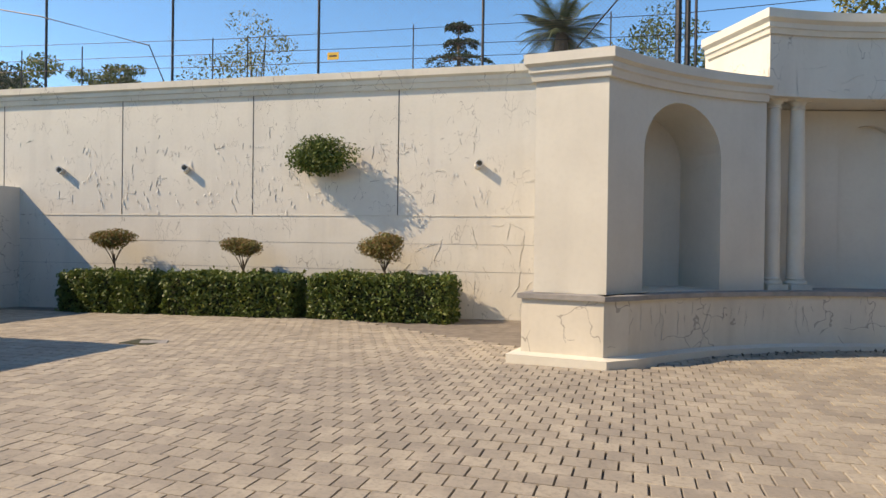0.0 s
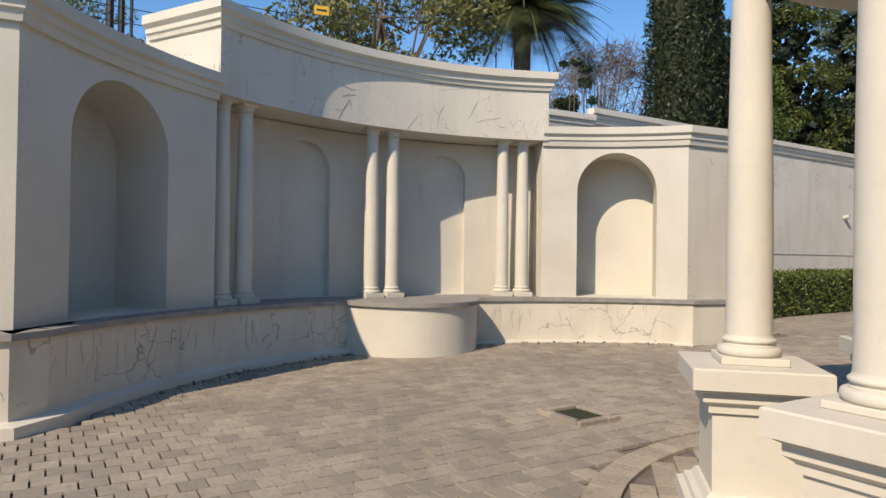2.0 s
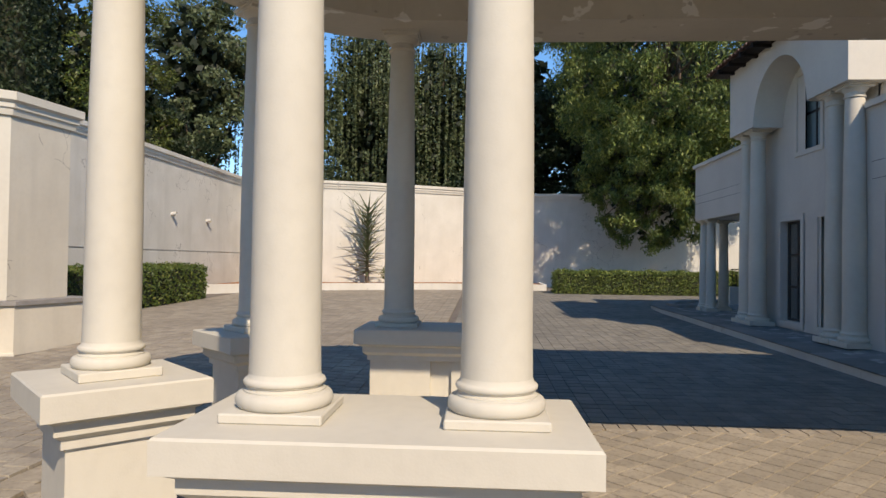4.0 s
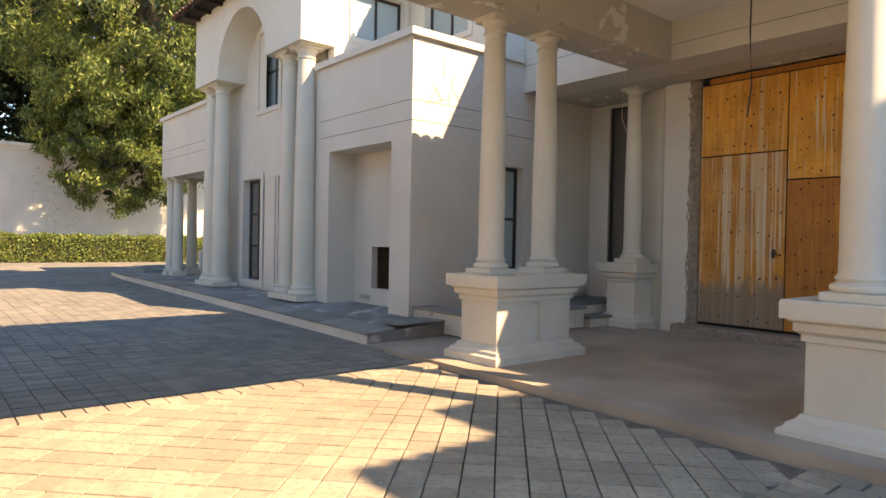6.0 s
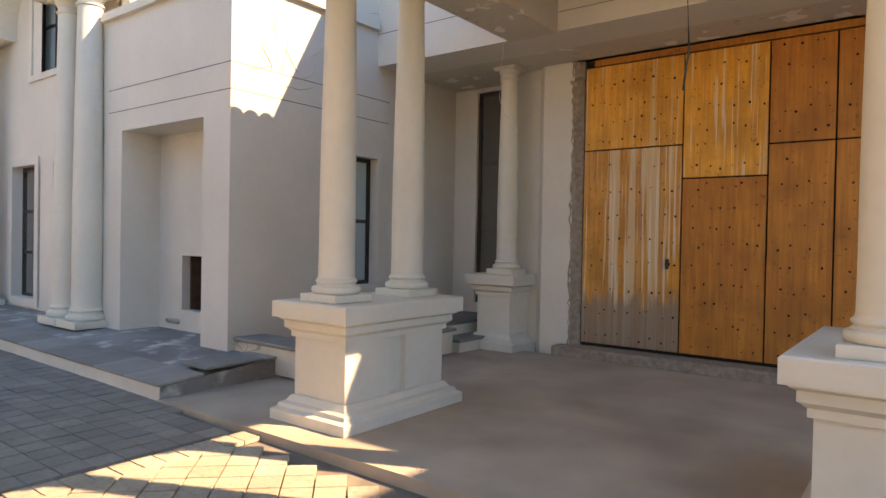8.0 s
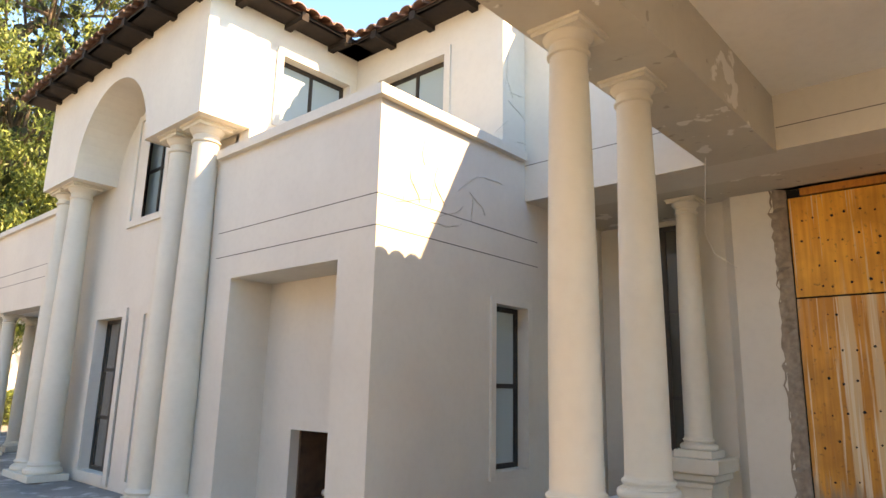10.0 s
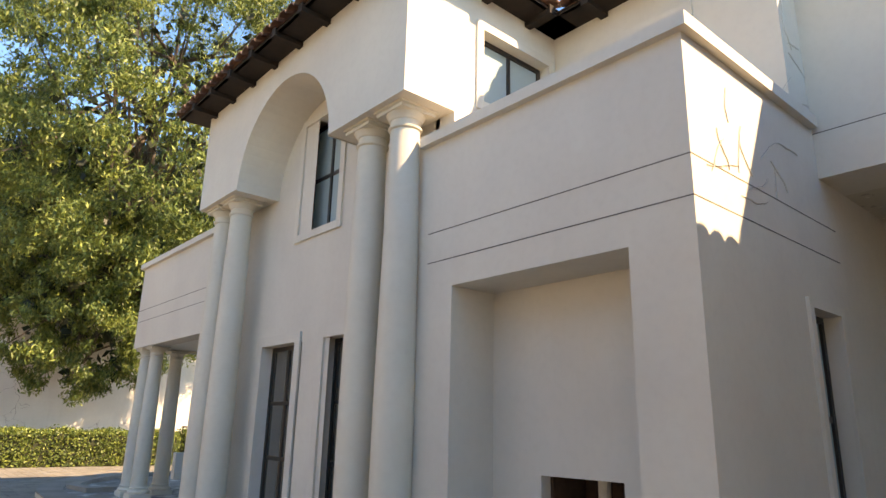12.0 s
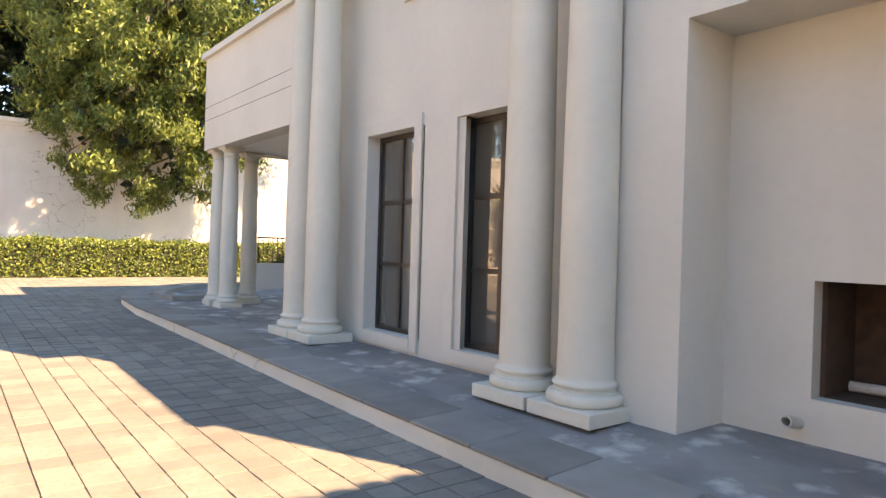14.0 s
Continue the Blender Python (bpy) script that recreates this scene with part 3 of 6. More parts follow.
bm = bmesh.new()
strip_wall(bm, face_y(-5.9), 9.43, XU + 0.2, 4.425, EAVE, 0.3, [(10.35, 11.6, 5.12, 5.98, False, 0.3, False)], 1.0)
part("wall_upper_north", bm, HOUSE, label="upper cream wall with a window above the parapet", category="wall", kind="structure")
part("wall_upper_return", boxes((9.43, 9.73, -12, -6.2, 4.42, EAVE)), HOUSE, label="cracked upper return wall", category="wall", kind="structure")
part("wall_upper_east", boxes((XU2 - 0.3, XU2, -9, YU - 0.67, 0, EAVE)), HOUSE, label="upper cream end wall", category="wall", kind="structure")
# entrance
bm = bmesh.new()
strip_wall(bm, face_y(-7.6), 0.5, 7.5, 0, 3.94, 0.35, [(3.4, 7.06, 0.1, 3.94, False, 0.35, False)], 1.0)
prism(bm, [(7.5, -7.6), (7.62, -7.72), (8.08, -7.74), (8.10, -8.2), (8.10, -8.6), (7.5, -8.6)], 0, 3.94)
strip_wall(bm, face_y(-8.2), 8.11, XC + 0.2, 0, 3.94, 0.35, [(8.13, 9.01, 0.58, 3.88, False, 0.35, False)], 1.0)
part("wall_entrance", bm, HOUSE, label="cream plastered entrance wall with a broken-out door opening", category="wall", kind="structure")
part("wall_entrance_parapet", boxes((-1.0, XC + 0.004, -7.0, -6.35, 3.94, 6.42)), HOUSE, label="blank cream wall above the entrance", category="wall", kind="structure")
part("ceiling_entrance", boxes((-1.0, XC, -8.4, -7.0, 3.94, 4.1)), SOFFIT, label="stained soffit over the entrance", category="ceiling", kind="structure")
part("wall_house_west", boxes((-1.0, 0.6, -12, -6.65, 0, 3.94)), HOUSE, label="cream house wall past the entrance", category="wall", kind="structure")
part("wall_house_back", boxes((-1.0, 24, -12.3, -12, 0, 6.5)), HOUSE, label="plain back wall closing the house", category="wall", kind="structure")
part("floor_inside", boxes((0.4, 9.6, -12, -8.6, 0.05, 0.25), (9.7, 17, -12, -4.7, 0.05, 0.36)), CEMENT, label="bare screed floor inside the house", category="floor", kind="structure")
part("ceiling_inside", boxes((9.78, 16.8, -12, -4.53, 3.2, 3.35)), CEIL, label="plain inner ceiling", category="ceiling", kind="structure")
# far wing with its open porch
bm = bmesh.new()
strip_wall(bm, face_y(YF), XU2 + 0.05, 21.45, 3.03, 4.66, 0.3, (), 1.0)
part("wall_wing_fascia", bm, HOUSE, label="cream parapet over the side porch", category="wall", kind="structure")
part("wall_wing_end", boxes((21.15, 21.45, -12, YF - 0.3, 3.03, 4.66)), HOUSE, label="cream parapet end over the side porch", category="wall", kind="structure")
part("ceiling_wing", boxes((XU2, 21.15, -12, YF - 0.3, 3.06, 3.2)), CEIL, label="flat ceiling of the side porch", category="ceiling", kind="structure")
part("trim_wing_coping", boxes((XU2, 21.52, YF - 0.3, YF + 0.07, 4.66, 4.76), (21.15, 21.52, -12, YF - 0.3, 4.66, 4.76)), HOUSE, label="plain coping of the side porch", category="coping", kind="structure")
for x, y in ((21.25, -4.22), (20.66, -4.22), (21.25, -4.80)):
    column("column", x, y, TER, 3.03, 0.145, plinth=0.19)["group"] = "columns of the side porch"
for x, r in ((12.48, 0.195), (13.08, 0.195), (16.5, 0.195), (17.09, 0.195)):
    c = column("column", x, -3.87, TER, ZU, r, label="very tall smooth plastered house column", plinth=0.285, plinth_h=0.10)
    c["group"] = "tall columns of the house"

# unseen wing on the entrance's other side, shades the near half of the porch
part("wall_wing_west", boxes((-9.0, -2.55, -14.0, -4.0, 0, 6.45)), HOUSE, label="plain cream wing on the other side of the entrance", category="wall", kind="structure")
# added unseen block, tall enough to throw shade on the porch columns
part("wall_wing_west_rear", boxes((-9.0, -2.1, -14.0, -5.3, 6.6, 7.3)), HOUSE, label="unseen cream block added to shade the porch columns", category="wall", kind="structure")

# terrace along the house
edge = [(8.72, -6.0), (8.72, -2.82), (18.0, -2.78), (20.6, -2.76), (22.3, -2.88), (23.4, -3.15), (24.5, -3.6), (25.5, -4.3), (26.3, -5.2), (27.0, -6.3), (27.9, -8.5), (28.2, -12.0)]


def edge_z(x):
    """The terrace's edge climbs with the drive."""
    return min(0.30, 0.012 * (x - 4.0) + 0.12)


def terrace():
    bm = bmesh.new()
    inner = [(8.72, -6.0), (8.73, -4.0), (18.0, -4.0), (20.6, -4.0), (21.9, -4.1), (22.8, -4.35), (23.7, -4.8), (24.5, -5.4), (25.1, -6.1), (25.8, -7.1), (26.6, -9.0), (26.8, -12.0)]
    n = len(edge)
    lo = [bm.verts.new((x, y, -0.2)) for x, y in edge]
    hi = [bm.verts.new((x, y, edge_z(x) if k else TER)) for k, (x, y) in enumerate(edge)]
    back = [None] + [bm.verts.new((x, y, TER)) for x, y in inner[1:]]
    for k in range(n - 1):
        bm.faces.new((lo[k], lo[k + 1], hi[k + 1], hi[k]))
        if k:
            bm.faces.new((hi[k], hi[k + 1], back[k + 1], back[k]))
        else:
            bm.faces.new((hi[0], hi[1], back[1]))
    far = bm.verts.new((8.72, -12.0, TER))
    bm.faces.new([hi[0]] + back[1:] + [far])
    return part("floor_terrace", bm, SCREED, label="grey paved terrace along the house", category="terrace", kind="structure")


terrace()
part("floor_entrance", boxes((2.5, 8.72, -7.4, -2.80, -0.2, 0.075)), CEMENT, label="bare brown screed floor of the porch", category="floor", kind="structure")

# roofs
def roof(name, x0, x1, y0, y1, z, rise, over=0.40):
    bm = bmesh.new()
    w = min(x1 - x0, y1 - y0) / 2 + over
    a, b, c, d = [bm.verts.new(p) for p in ((x0 - over, y0 - over, z), (x1 + over, y0 - over, z), (x1 + over, y1 + over, z), (x0 - over, y1 + over, z))]
    if x1 - x0 > y1 - y0:
        e, f_ = bm.verts.new((x0 - over + w, (y0 + y1) / 2, z + rise)), bm.verts.new((x1 + over - w, (y0 + y1) / 2, z + rise))
        fs = ((a, b, f_, e), (b, c, f_), (c, d, e, f_), (d, a, e))
    else:
        e, f_ = bm.verts.new(((x0 + x1) / 2, y0 - over + w, z + rise)), bm.verts.new(((x0 + x1) / 2, y1 + over - w, z + rise))
        fs = ((a, b, e), (b, c, f_, e), (c, d, f_), (d, a, e, f_))
    for q in fs:
        bm.faces.new(q)
    sb = bmesh.new()
    box(sb, x0 - over + 0.03, x1 + over - 0.03, y0 - over + 0.03, y1 + over - 0.03, z - 0.03, z - 0.005)
    part("roof_soffit", sb, TIMBER, label="dark boarded soffit under the tiled roof", category="soffit", kind="structure")
    return part(name, bm, TILE, label="terracotta tiled hipped roof", category="roof", kind="structure")


roof("roof_main", XU, XU2, -11.5, YU, EAVE, 1.5)
part("roof_wing_west", boxes((-9.4, -2.2, -14.4, -3.7, 6.46, 6.6)), TILE, label="flat tiled verge of the far wing", category="roof", kind="structure")
roof("roof_north_range", 9.43, 14.0, -12, -5.9, EAVE, 1.3)


# ---- leaves, tubes, trees ----
def leaf_mesh(name, centres, size, mat, parent, rng, flat=0.0, aspect=0.45, label="", hang=0.0):
    n = len(centres)
    a = rng.normal(size=(n, 3))
    a[:, 2] -= hang
    a[:, 2] *= 1 - flat
    a /= np.linalg.norm(a, axis=1)[:, None]
    b = np.cross(a, rng.normal(size=(n, 3)))
    b /= np.linalg.norm(b, axis=1)[:, None]
    L = size * rng.uniform(0.6, 1.3, (n, 1))
    c = np.cross(a, b)
    co = np.stack([centres - a * L / 2, centres + b * L * aspect / 2 + c * L * 0.06, centres + a * L / 2, centres - b * L * aspect / 2 + c * L * 0.06], 1).reshape(-1, 3)
    me = bpy.data.meshes.new(name)
    me.vertices.add(4 * n)
    me.vertices.foreach_set("co", co.ravel().astype(np.float32))
    me.loops.add(4 * n)
    me.loops.foreach_set("vertex_index", np.arange(4 * n, dtype=np.int32))
    me.polygons.add(n)
    me.polygons.foreach_set("loop_start", np.arange(0, 4 * n, 4, dtype=np.int32))
    me.update(calc_edges=True)
    me.materials.append(mat)
    ob = new(name, me)
    ob.parent = parent
    return tagged(ob, label)


def tube(bm, pts, radii, n=7):
    rings = []
    for i, p in enumerate(pts):
        p = Vector(p)
        d = (Vector(pts[min(i + 1, len(pts) - 1)]) - Vector(pts[max(i - 1, 0)])).normalized()
        u = d.orthogonal().normalized()
        v = d.cross(u)
        r = radii[i] if isinstance(radii, (list, tuple)) else radii
        rings.append([bm.verts.new(p + (u * math.cos(k * 2 * math.pi / n) + v * math.sin(k * 2 * math.pi / n)) * r) for k in range(n)])
    for a, b in zip(rings, rings[1:]):
        best = min(range(n), key=lambda k: (b[k].co - a[0].co).length)
        for k in range(n):
            bm.faces.new((a[k], a[(k + 1) % n], b[(k + 1 + best) % n], b[(k + best) % n]))
    bm.faces.new(rings[0][::-1])
    bm.faces.new(rings[-1])


def tree(name, label, at, height, rad, mat, seed, leaves=12000, leaf=0.16, base=0.3, clumps=70, trunk=0.22, squash=1.0, droop=0.0, fill=0.55, bark=None, limbs=9, category="tree", dense=0, aspect=0.45, knot=1.0, hang=0.0, lean=(0.0, 0.0)):
    """A tapered trunk, limbs that reach out to clumps of leaves, and gaps between the clumps."""
    rng = np.random.default_rng(seed)
    root = thing(name, label, category, at)
    z0 = height * base
    cz, rz = (height + z0) / 2, (height - z0) / 2
    ctr = []
    for _ in range(clumps):
        v = rng.normal(size=3)
        v /= np.linalg.norm(v)
        k = rng.uniform(0.45, 1.0) ** 0.6
        w = rad * (1 - 0.25 * max(0, v[2]))
        ctr.append((v[0] * w * k, v[1] * w * k, cz + v[2] * rz * k * 0.93))
    ctr = np.array(ctr) + np.array([lean[0], lean[1], 0.0])
    size = rad * rng.uniform(0.16, 0.34, clumps) * knot
    pick = rng.choice(clumps, leaves, p=size ** 2 / np.sum(size ** 2))
    v = rng.normal(size=(leaves, 3))
    v /= np.linalg.norm(v, axis=1)[:, None]
    v *= rng.uniform(fill, 1.05, (leaves, 1))
    v[:, 2] *= 0.62 * squash
    pts = ctr[pick] + v * size[pick][:, None]
    if droop:
        hang = rng.uniform(0, 1, leaves) ** 1.5
        strand = rng.integers(0, clumps * 14, leaves)
        off = rng.normal(size=(clumps * 14, 2)) * rad * 0.2
        pts = np.concatenate([(ctr[strand % clumps][:, :2] + off[strand]), (ctr[strand % clumps][:, 2] + 0.25 * rad - hang * droop)[:, None]], 1)
    leaf_mesh("crown", pts, leaf, mat, root, rng, aspect=aspect, hang=hang)
    # near-black leaves that put the shade inside the crown into colour
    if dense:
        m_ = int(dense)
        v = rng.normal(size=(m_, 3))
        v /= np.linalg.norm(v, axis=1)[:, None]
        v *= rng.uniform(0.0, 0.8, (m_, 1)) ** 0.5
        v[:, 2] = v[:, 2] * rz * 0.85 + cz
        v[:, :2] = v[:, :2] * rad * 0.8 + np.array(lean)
        leaf_mesh("inner_foliage", v, leaf * 2.2, LEAF_SHADE, root, rng, aspect=0.7)
    bm = bmesh.new()
    top = height * 0.82
    path = [(0.06 * math.sin(i * 1.7 + seed) * height * 0.15, 0.06 * math.cos(i * 2.1 + seed) * height * 0.15, top * i / 7) for i in range(8)]
    path = [(x + 0.8 * lean[0] * (i / 7) ** 2, y + 0.8 * lean[1] * (i / 7) ** 2, z) for i, (x, y, z) in enumerate(path)]
    path[0] = (0, 0, -0.3)
    tube(bm, path, [trunk * (1 - 0.85 * i / 7) for i in range(8)], 9)
    part("trunk", bm, bark or BARK, root, smooth=True)
    for i in range(limbs):
        c = Vector(ctr[int(rng.integers(clumps))])
        s = Vector(path[min(6, 2 + i % 5)])
        m = s.lerp(c, 0.5) + Vector((0, 0, -0.05 * height))
        bm = bmesh.new()
        tube(bm, [s, m, c], [trunk * 0.38, trunk * 0.2, 0.02], 6)
        part("limb", bm, bark or BARK, root, smooth=True)
    return root


def bush_pts(rng, n, rx, ry, rz, inner=0.75, knobs=9):
    cs = rng.normal(size=(knobs, 3))
    cs /= np.linalg.norm(cs, axis=1)[:, None]
    cs *= 0.45
    v = rng.normal(size=(n, 3))
    v /= np.linalg.norm(v, axis=1)[:, None]
    v *= rng.uniform(inner, 1.0, (n, 1)) * 0.62
    p = cs[rng.integers(0, knobs, n)] + v
    return p * np.array([rx, ry, rz])


def hedge(at, turn, lx, ly, h, mat, seed, label, n=9000, leaf=0.05, group=""):
    rng = np.random.default_rng(seed)
    root = thing("hedge", label, "hedge", at, turn, group)
    area = np.array([lx * h, lx * h, ly * h, ly * h, lx * ly * 1.3])
    f_ = rng.choice(5, n, p=area / area.sum())
    u, v = rng.uniform(-0.5, 0.5, n), rng.uniform(-0.5, 0.5, n)
    wob = 0.04 * np.sin(u * lx * 5 + seed) + 0.035 * np.sin(v * 11 + u * lx * 9) + rng.normal(0, 0.045, n)
    p = np.zeros((n, 3))
    for k in range(5):
        m = f_ == k
        if k < 2:
            p[m] = np.stack([u[m] * lx, (k - 0.5) * (ly + 2 * wob[m]), (v[m] + 0.5) * h], 1)
        elif k < 4:
            p[m] = np.stack([(k - 2.5) * (lx + 2 * wob[m]), u[m] * ly, (v[m] + 0.5) * h], 1)
        else:
            p[m] = np.stack([u[m] * lx, v[m] * ly, h + wob[m]], 1)
    leaf_mesh("foliage", p, leaf * 1.1, mat, root, rng, aspect=0.55)
    # dark box in place of the shade between the hedge leaves
    part("inner_mass", boxes((-lx / 2 + 0.07, lx / 2 - 0.07, -ly / 2 + 0.07, ly / 2 - 0.07, 0.0, h - 0.07)), SHADE_FILL, root)
    return root


LEAF_SHADE = leafy("shade_leaf", (0.012, 0.02, 0.008), (0.018, 0.028, 0.010), (0.03, 0.04, 0.016))
TWIG = simple("grey_twig", (0.20, 0.17, 0.15), (0.12, 0.10, 0.09), 9, 0.9)
# near-black fill, shade as colour inside hedges, cypresses and open holes
SHADE_FILL = simple("shade_fill", (0.02, 0.03, 0.012), (0.03, 0.028, 0.015), 15, 0.95)

# ---- planting by the north wall ----
def nwall(x, d=0.0):
    k = (15.35 - 13.95) / 24.5
    return 13.95 + (x + 24.0) * k - d


NT = math.degrees(math.atan(1.4 / 24.5))
for i, (x0, x1) in enumerate(((-13.85, -11.25), (-10.8, -7.45), (-7.0, -3.7))):
    x = (x0 + x1) / 2
    hedge((x, nwall(x, 0.75), ground_z(x) - 0.03), NT, x1 - x0, 0.85, 0.98, LEAF, 10 + i, "clipped dark green box hedge against the tall wall" if i else "clipped box hedge half in shade against the tall wall", 13000, 0.085, "hedges along the north wall")
for i, (x, z, r, hh) in enumerate(((-12.6, 1.66, 0.5, 0.5), (-8.95, 1.52, 0.46, 0.5), (-5.35, 1.52, 0.5, 0.62))):
    rng = np.random.default_rng(50 + i)
    root = thing("topiary", "lollipop shrub with a flat reddish-green head above the hedge", "shrub", (x, nwall(x, 0.7), ground_z(x)), 0, "lollipop shrubs")
    p = bush_pts(rng, 6500, r * 1.25, r * 1.0, hh * 0.58, 0.4) + np.array([0, 0, z - ground_z(x)])
    leaf_mesh("head", p, 0.055, LEAF_RED, root, rng, aspect=0.6)
    bm = bmesh.new()
    tube(bm, [(0, 0, 0), (0.03, 0, 1.0), (0, 0, z - 0.2)], [0.03, 0.025, 0.02])
    part("stem", bm, BARK, root)
    for k in range(5):
        bm = bmesh.new()
        a = k * 1.26 + i
        tube(bm, [(0, 0, z - 0.45), (0.12 * math.cos(a), 0.12 * math.sin(a), z - 0.2), (0.28 * math.cos(a), 0.28 * math.sin(a), z + 0.05)], [0.015, 0.012, 0.006], 5)
        part("twig", bm, BARK, root)
rng = np.random.default_rng(77)
root = thing("wall_bush", "green self-sown bush growing out of the wall face", "shrub", (-7.05, nwall(-7.05, 0.42), 3.72))
leaf_mesh("foliage", bush_pts(rng, 8000, 1.05, 0.45, 0.5, 0.15, 16), 0.085, LEAF, root, rng)
for k in range(6):
    bm = bmesh.new()
    tube(bm, [(0, 0.42, -0.25), (0.1 * (k - 2.5), 0.1, -0.1), (0.2 * (k - 2.5), -0.15, 0.15)], [0.02, 0.014, 0.006], 5)
    part("twig", bm, BARK, root)


rng = np.random.default_rng(31)
vs, fs = [], []
for _ in range(420):
    x = -22 + rng.uniform(0, 21.5)
    z = rng.choice([3.9, 2.75, 3.3]) + rng.normal(0, 0.16)
    if math.sin(x * 1.3 + z * 2.1) + math.sin(x * 0.47) < -0.1 or z < 2.4:
        continue
    w, h = rng.uniform(0.008, 0.026), rng.uniform(0.03, 0.14)
    lean = rng.normal(0, 0.25)
    k = len(vs)
    for t, out in ((0.0, 0.002), (0.5, rng.uniform(0.008, 0.016)), (1.0, rng.uniform(0.014, 0.035))):
        for s in (-1, 1):
            wd = w * (1.0 - 0.45 * t) * rng.uniform(0.7, 1.3)
            px = x + s * wd + lean * h * t
            vs.append((px, nwall(px, out), z - h * t))
    fs += [(k, k + 1, k + 3, k + 2), (k + 2, k + 3, k + 5, k + 4)]
me = bpy.data.meshes.new("paint_flakes")
me.from_pydata(vs, [], fs)
me.materials.append(BOUNDARY)
tagged(new("paint_flakes", me), "curled flakes of peeling cream paint on the tall wall", "peeling paint", "", "stuff")


def drain_pipe(x, y, z, turn, r=0.075, label="short white drain pipe stub through the wall"):
    root = thing("drain_pipe", label, "pipe", (x, y, z), turn, "drain pipe stubs")
    bm = bmesh.new()
    n = 18
    for r0, r1, y0, y1 in ((r, r, 0.05, -0.2),):
        rings = [[bm.verts.new((rr * math.cos(k * 2 * math.pi / n), yy, rr * math.sin(k * 2 * math.pi / n) + (0.05 if yy < 0 else 0))) for k in range(n)] for rr, yy in ((r, y0), (r, y1), (r * 0.74, y1), (r * 0.74, 0.0))]
        for a, b in zip(rings, rings[1:]):
            for k in range(n):
                bm.faces.new((a[k], a[(k + 1) % n], b[(k + 1) % n], b[k]))
        bm.faces.new(rings[-1])
    part("tube", bm, PIPE, root, smooth=True)
    return root


for x in (-14.9, -11.05, -3.35):
    drain_pipe(x, nwall(x), 3.46, NT + 18, 0.088)
for x, z in ((24.4, 3.29), (27.5, 3.22), (17.6, 3.5)):
    drain_pipe(x, 14.3, z, 0, 0.075)
# panel joints and string courses of the north wall
vd = Vector((24.5, 1.4)).normalized()
for x in (-16.85, -13.0, -9.15, -5.3):
    root = part("trim_wall_joint", boxes((-0.012, 0.012, -0.004, 0.02, 2.3, 5.4)), METAL, label="narrow open joint between wall panels", category="joint", kind="structure")
    root.matrix_basis = pose(x, nwall(x), 0, 0, 0, NT)
for z, t in ((2.28, 0.03), (1.62, 0.008), (0.98, 0.008)):
    bm = boxes((0, 24.3, -0.012 if t > 0.02 else -0.004, 0.02, z, z + t))
    root = part("trim_string_course", bm, CRACKED if t > 0.02 else COPING, label="thin plaster course along the tall wall", category="trim", kind="structure")
    root.matrix_basis = pose(-24.0, 13.95, 0, 0, 0, NT)

# ---- security fence on the north wall ----
def post(x, y, z0, z1, r=0.03, name="fence_post", lean=0.0, label="dark steel fence post on the wall"):
    bm = bmesh.new()
    tube(bm, [(0, 0, 0), (lean, 0, z1 - z0)], r, 8)
    root = part(name, bm, METAL, label=label, category="fence post", smooth=True)
    root.location = (x, y, z0)
    root["group"] = "posts of the security fence"
    return root


for x in (-20.5, -16.0, -11.9, -7.65, -3.4):
    post(x, nwall(x, -0.5), 5.5, 9.2, 0.035)
for x in (-16.4, -14.4, -10.4, -9.4, -5.0, -0.4, 5.6, 9.2):
    y = nwall(x, -0.1) if x < 0 else 15.45 - (x - 0.4) * 0.099
    post(x, y, 5.3, 6.9, 0.016, "electric_fence_rod", 0, "thin black electric fence rod with insulators")
post(1.05, 15.75, -0.1, 9.5, 0.07, label="bundle of dark steel masts behind the wall")
post(1.25, 15.8, -0.1, 9.5, 0.06, label="bundle of dark steel masts behind the wall")
post(1.42, 15.75, -0.1, 9.5, 0.03, label="bundle of dark steel masts behind the wall")


def wire(name, pts, r, label, mat=None):
    bm = bmesh.new()
    tube(bm, pts, r, 5)
    return part(name, bm, mat or METAL, label=label, category="cable")


for z, dz in ((6.25, 0.1), (6.75, -0.02), (6.0, 0.02)):
    wire("fence_wire", [(-24, nwall(-24, -0.1), z + 0.5), (-10, nwall(-10, -0.1), z + dz + 0.12), (1.0, 15.45, z + dz * 0.4), (6.0, 14.9, z - 0.1)], 0.009, "thin black wire strung along the wall top")
wire("overhead_cable", [(-24, 14.4, 9.6), (-16, 14.7, 7.9), (-12.5, 14.95, 6.9), (-12.0, 15.0, 5.8)], 0.018, "black cable sagging down to the wall")
wire("fence_brace", [(-1.9, 15.45, 5.3), (0.9, 15.7, 8.6)], 0.02, "slanting dark steel brace of the fence")


def sign(x, y, z, turn):
    root = thing("warning_sign", "small yellow electric fence warning plate", "sign", (x, y, z), turn)
    part("plate", boxes((-0.15, 0.15, -0.004, 0.004, -0.09, 0.09)), YELLOW, root)
    part("text_bar", boxes((-0.1, 0.1, -0.007, -0.0045, -0.02, 0.02)), METAL, root)


YELLOW = simple("yellow_plate", (0.75, 0.42, 0.04), (0.65, 0.36, 0.04), 9, 0.5, strength=0.0)
sign(-7.05, nwall(-7, -0.08), 6.25, NT)
sign(4.7, 14.3, 6.6, -10)
MESHM, _nt, _b = base_material("wire_mesh", 0.6, 0.5)
_b.inputs["Base Color"].default_value = (0.10, 0.11, 0.12, 1)


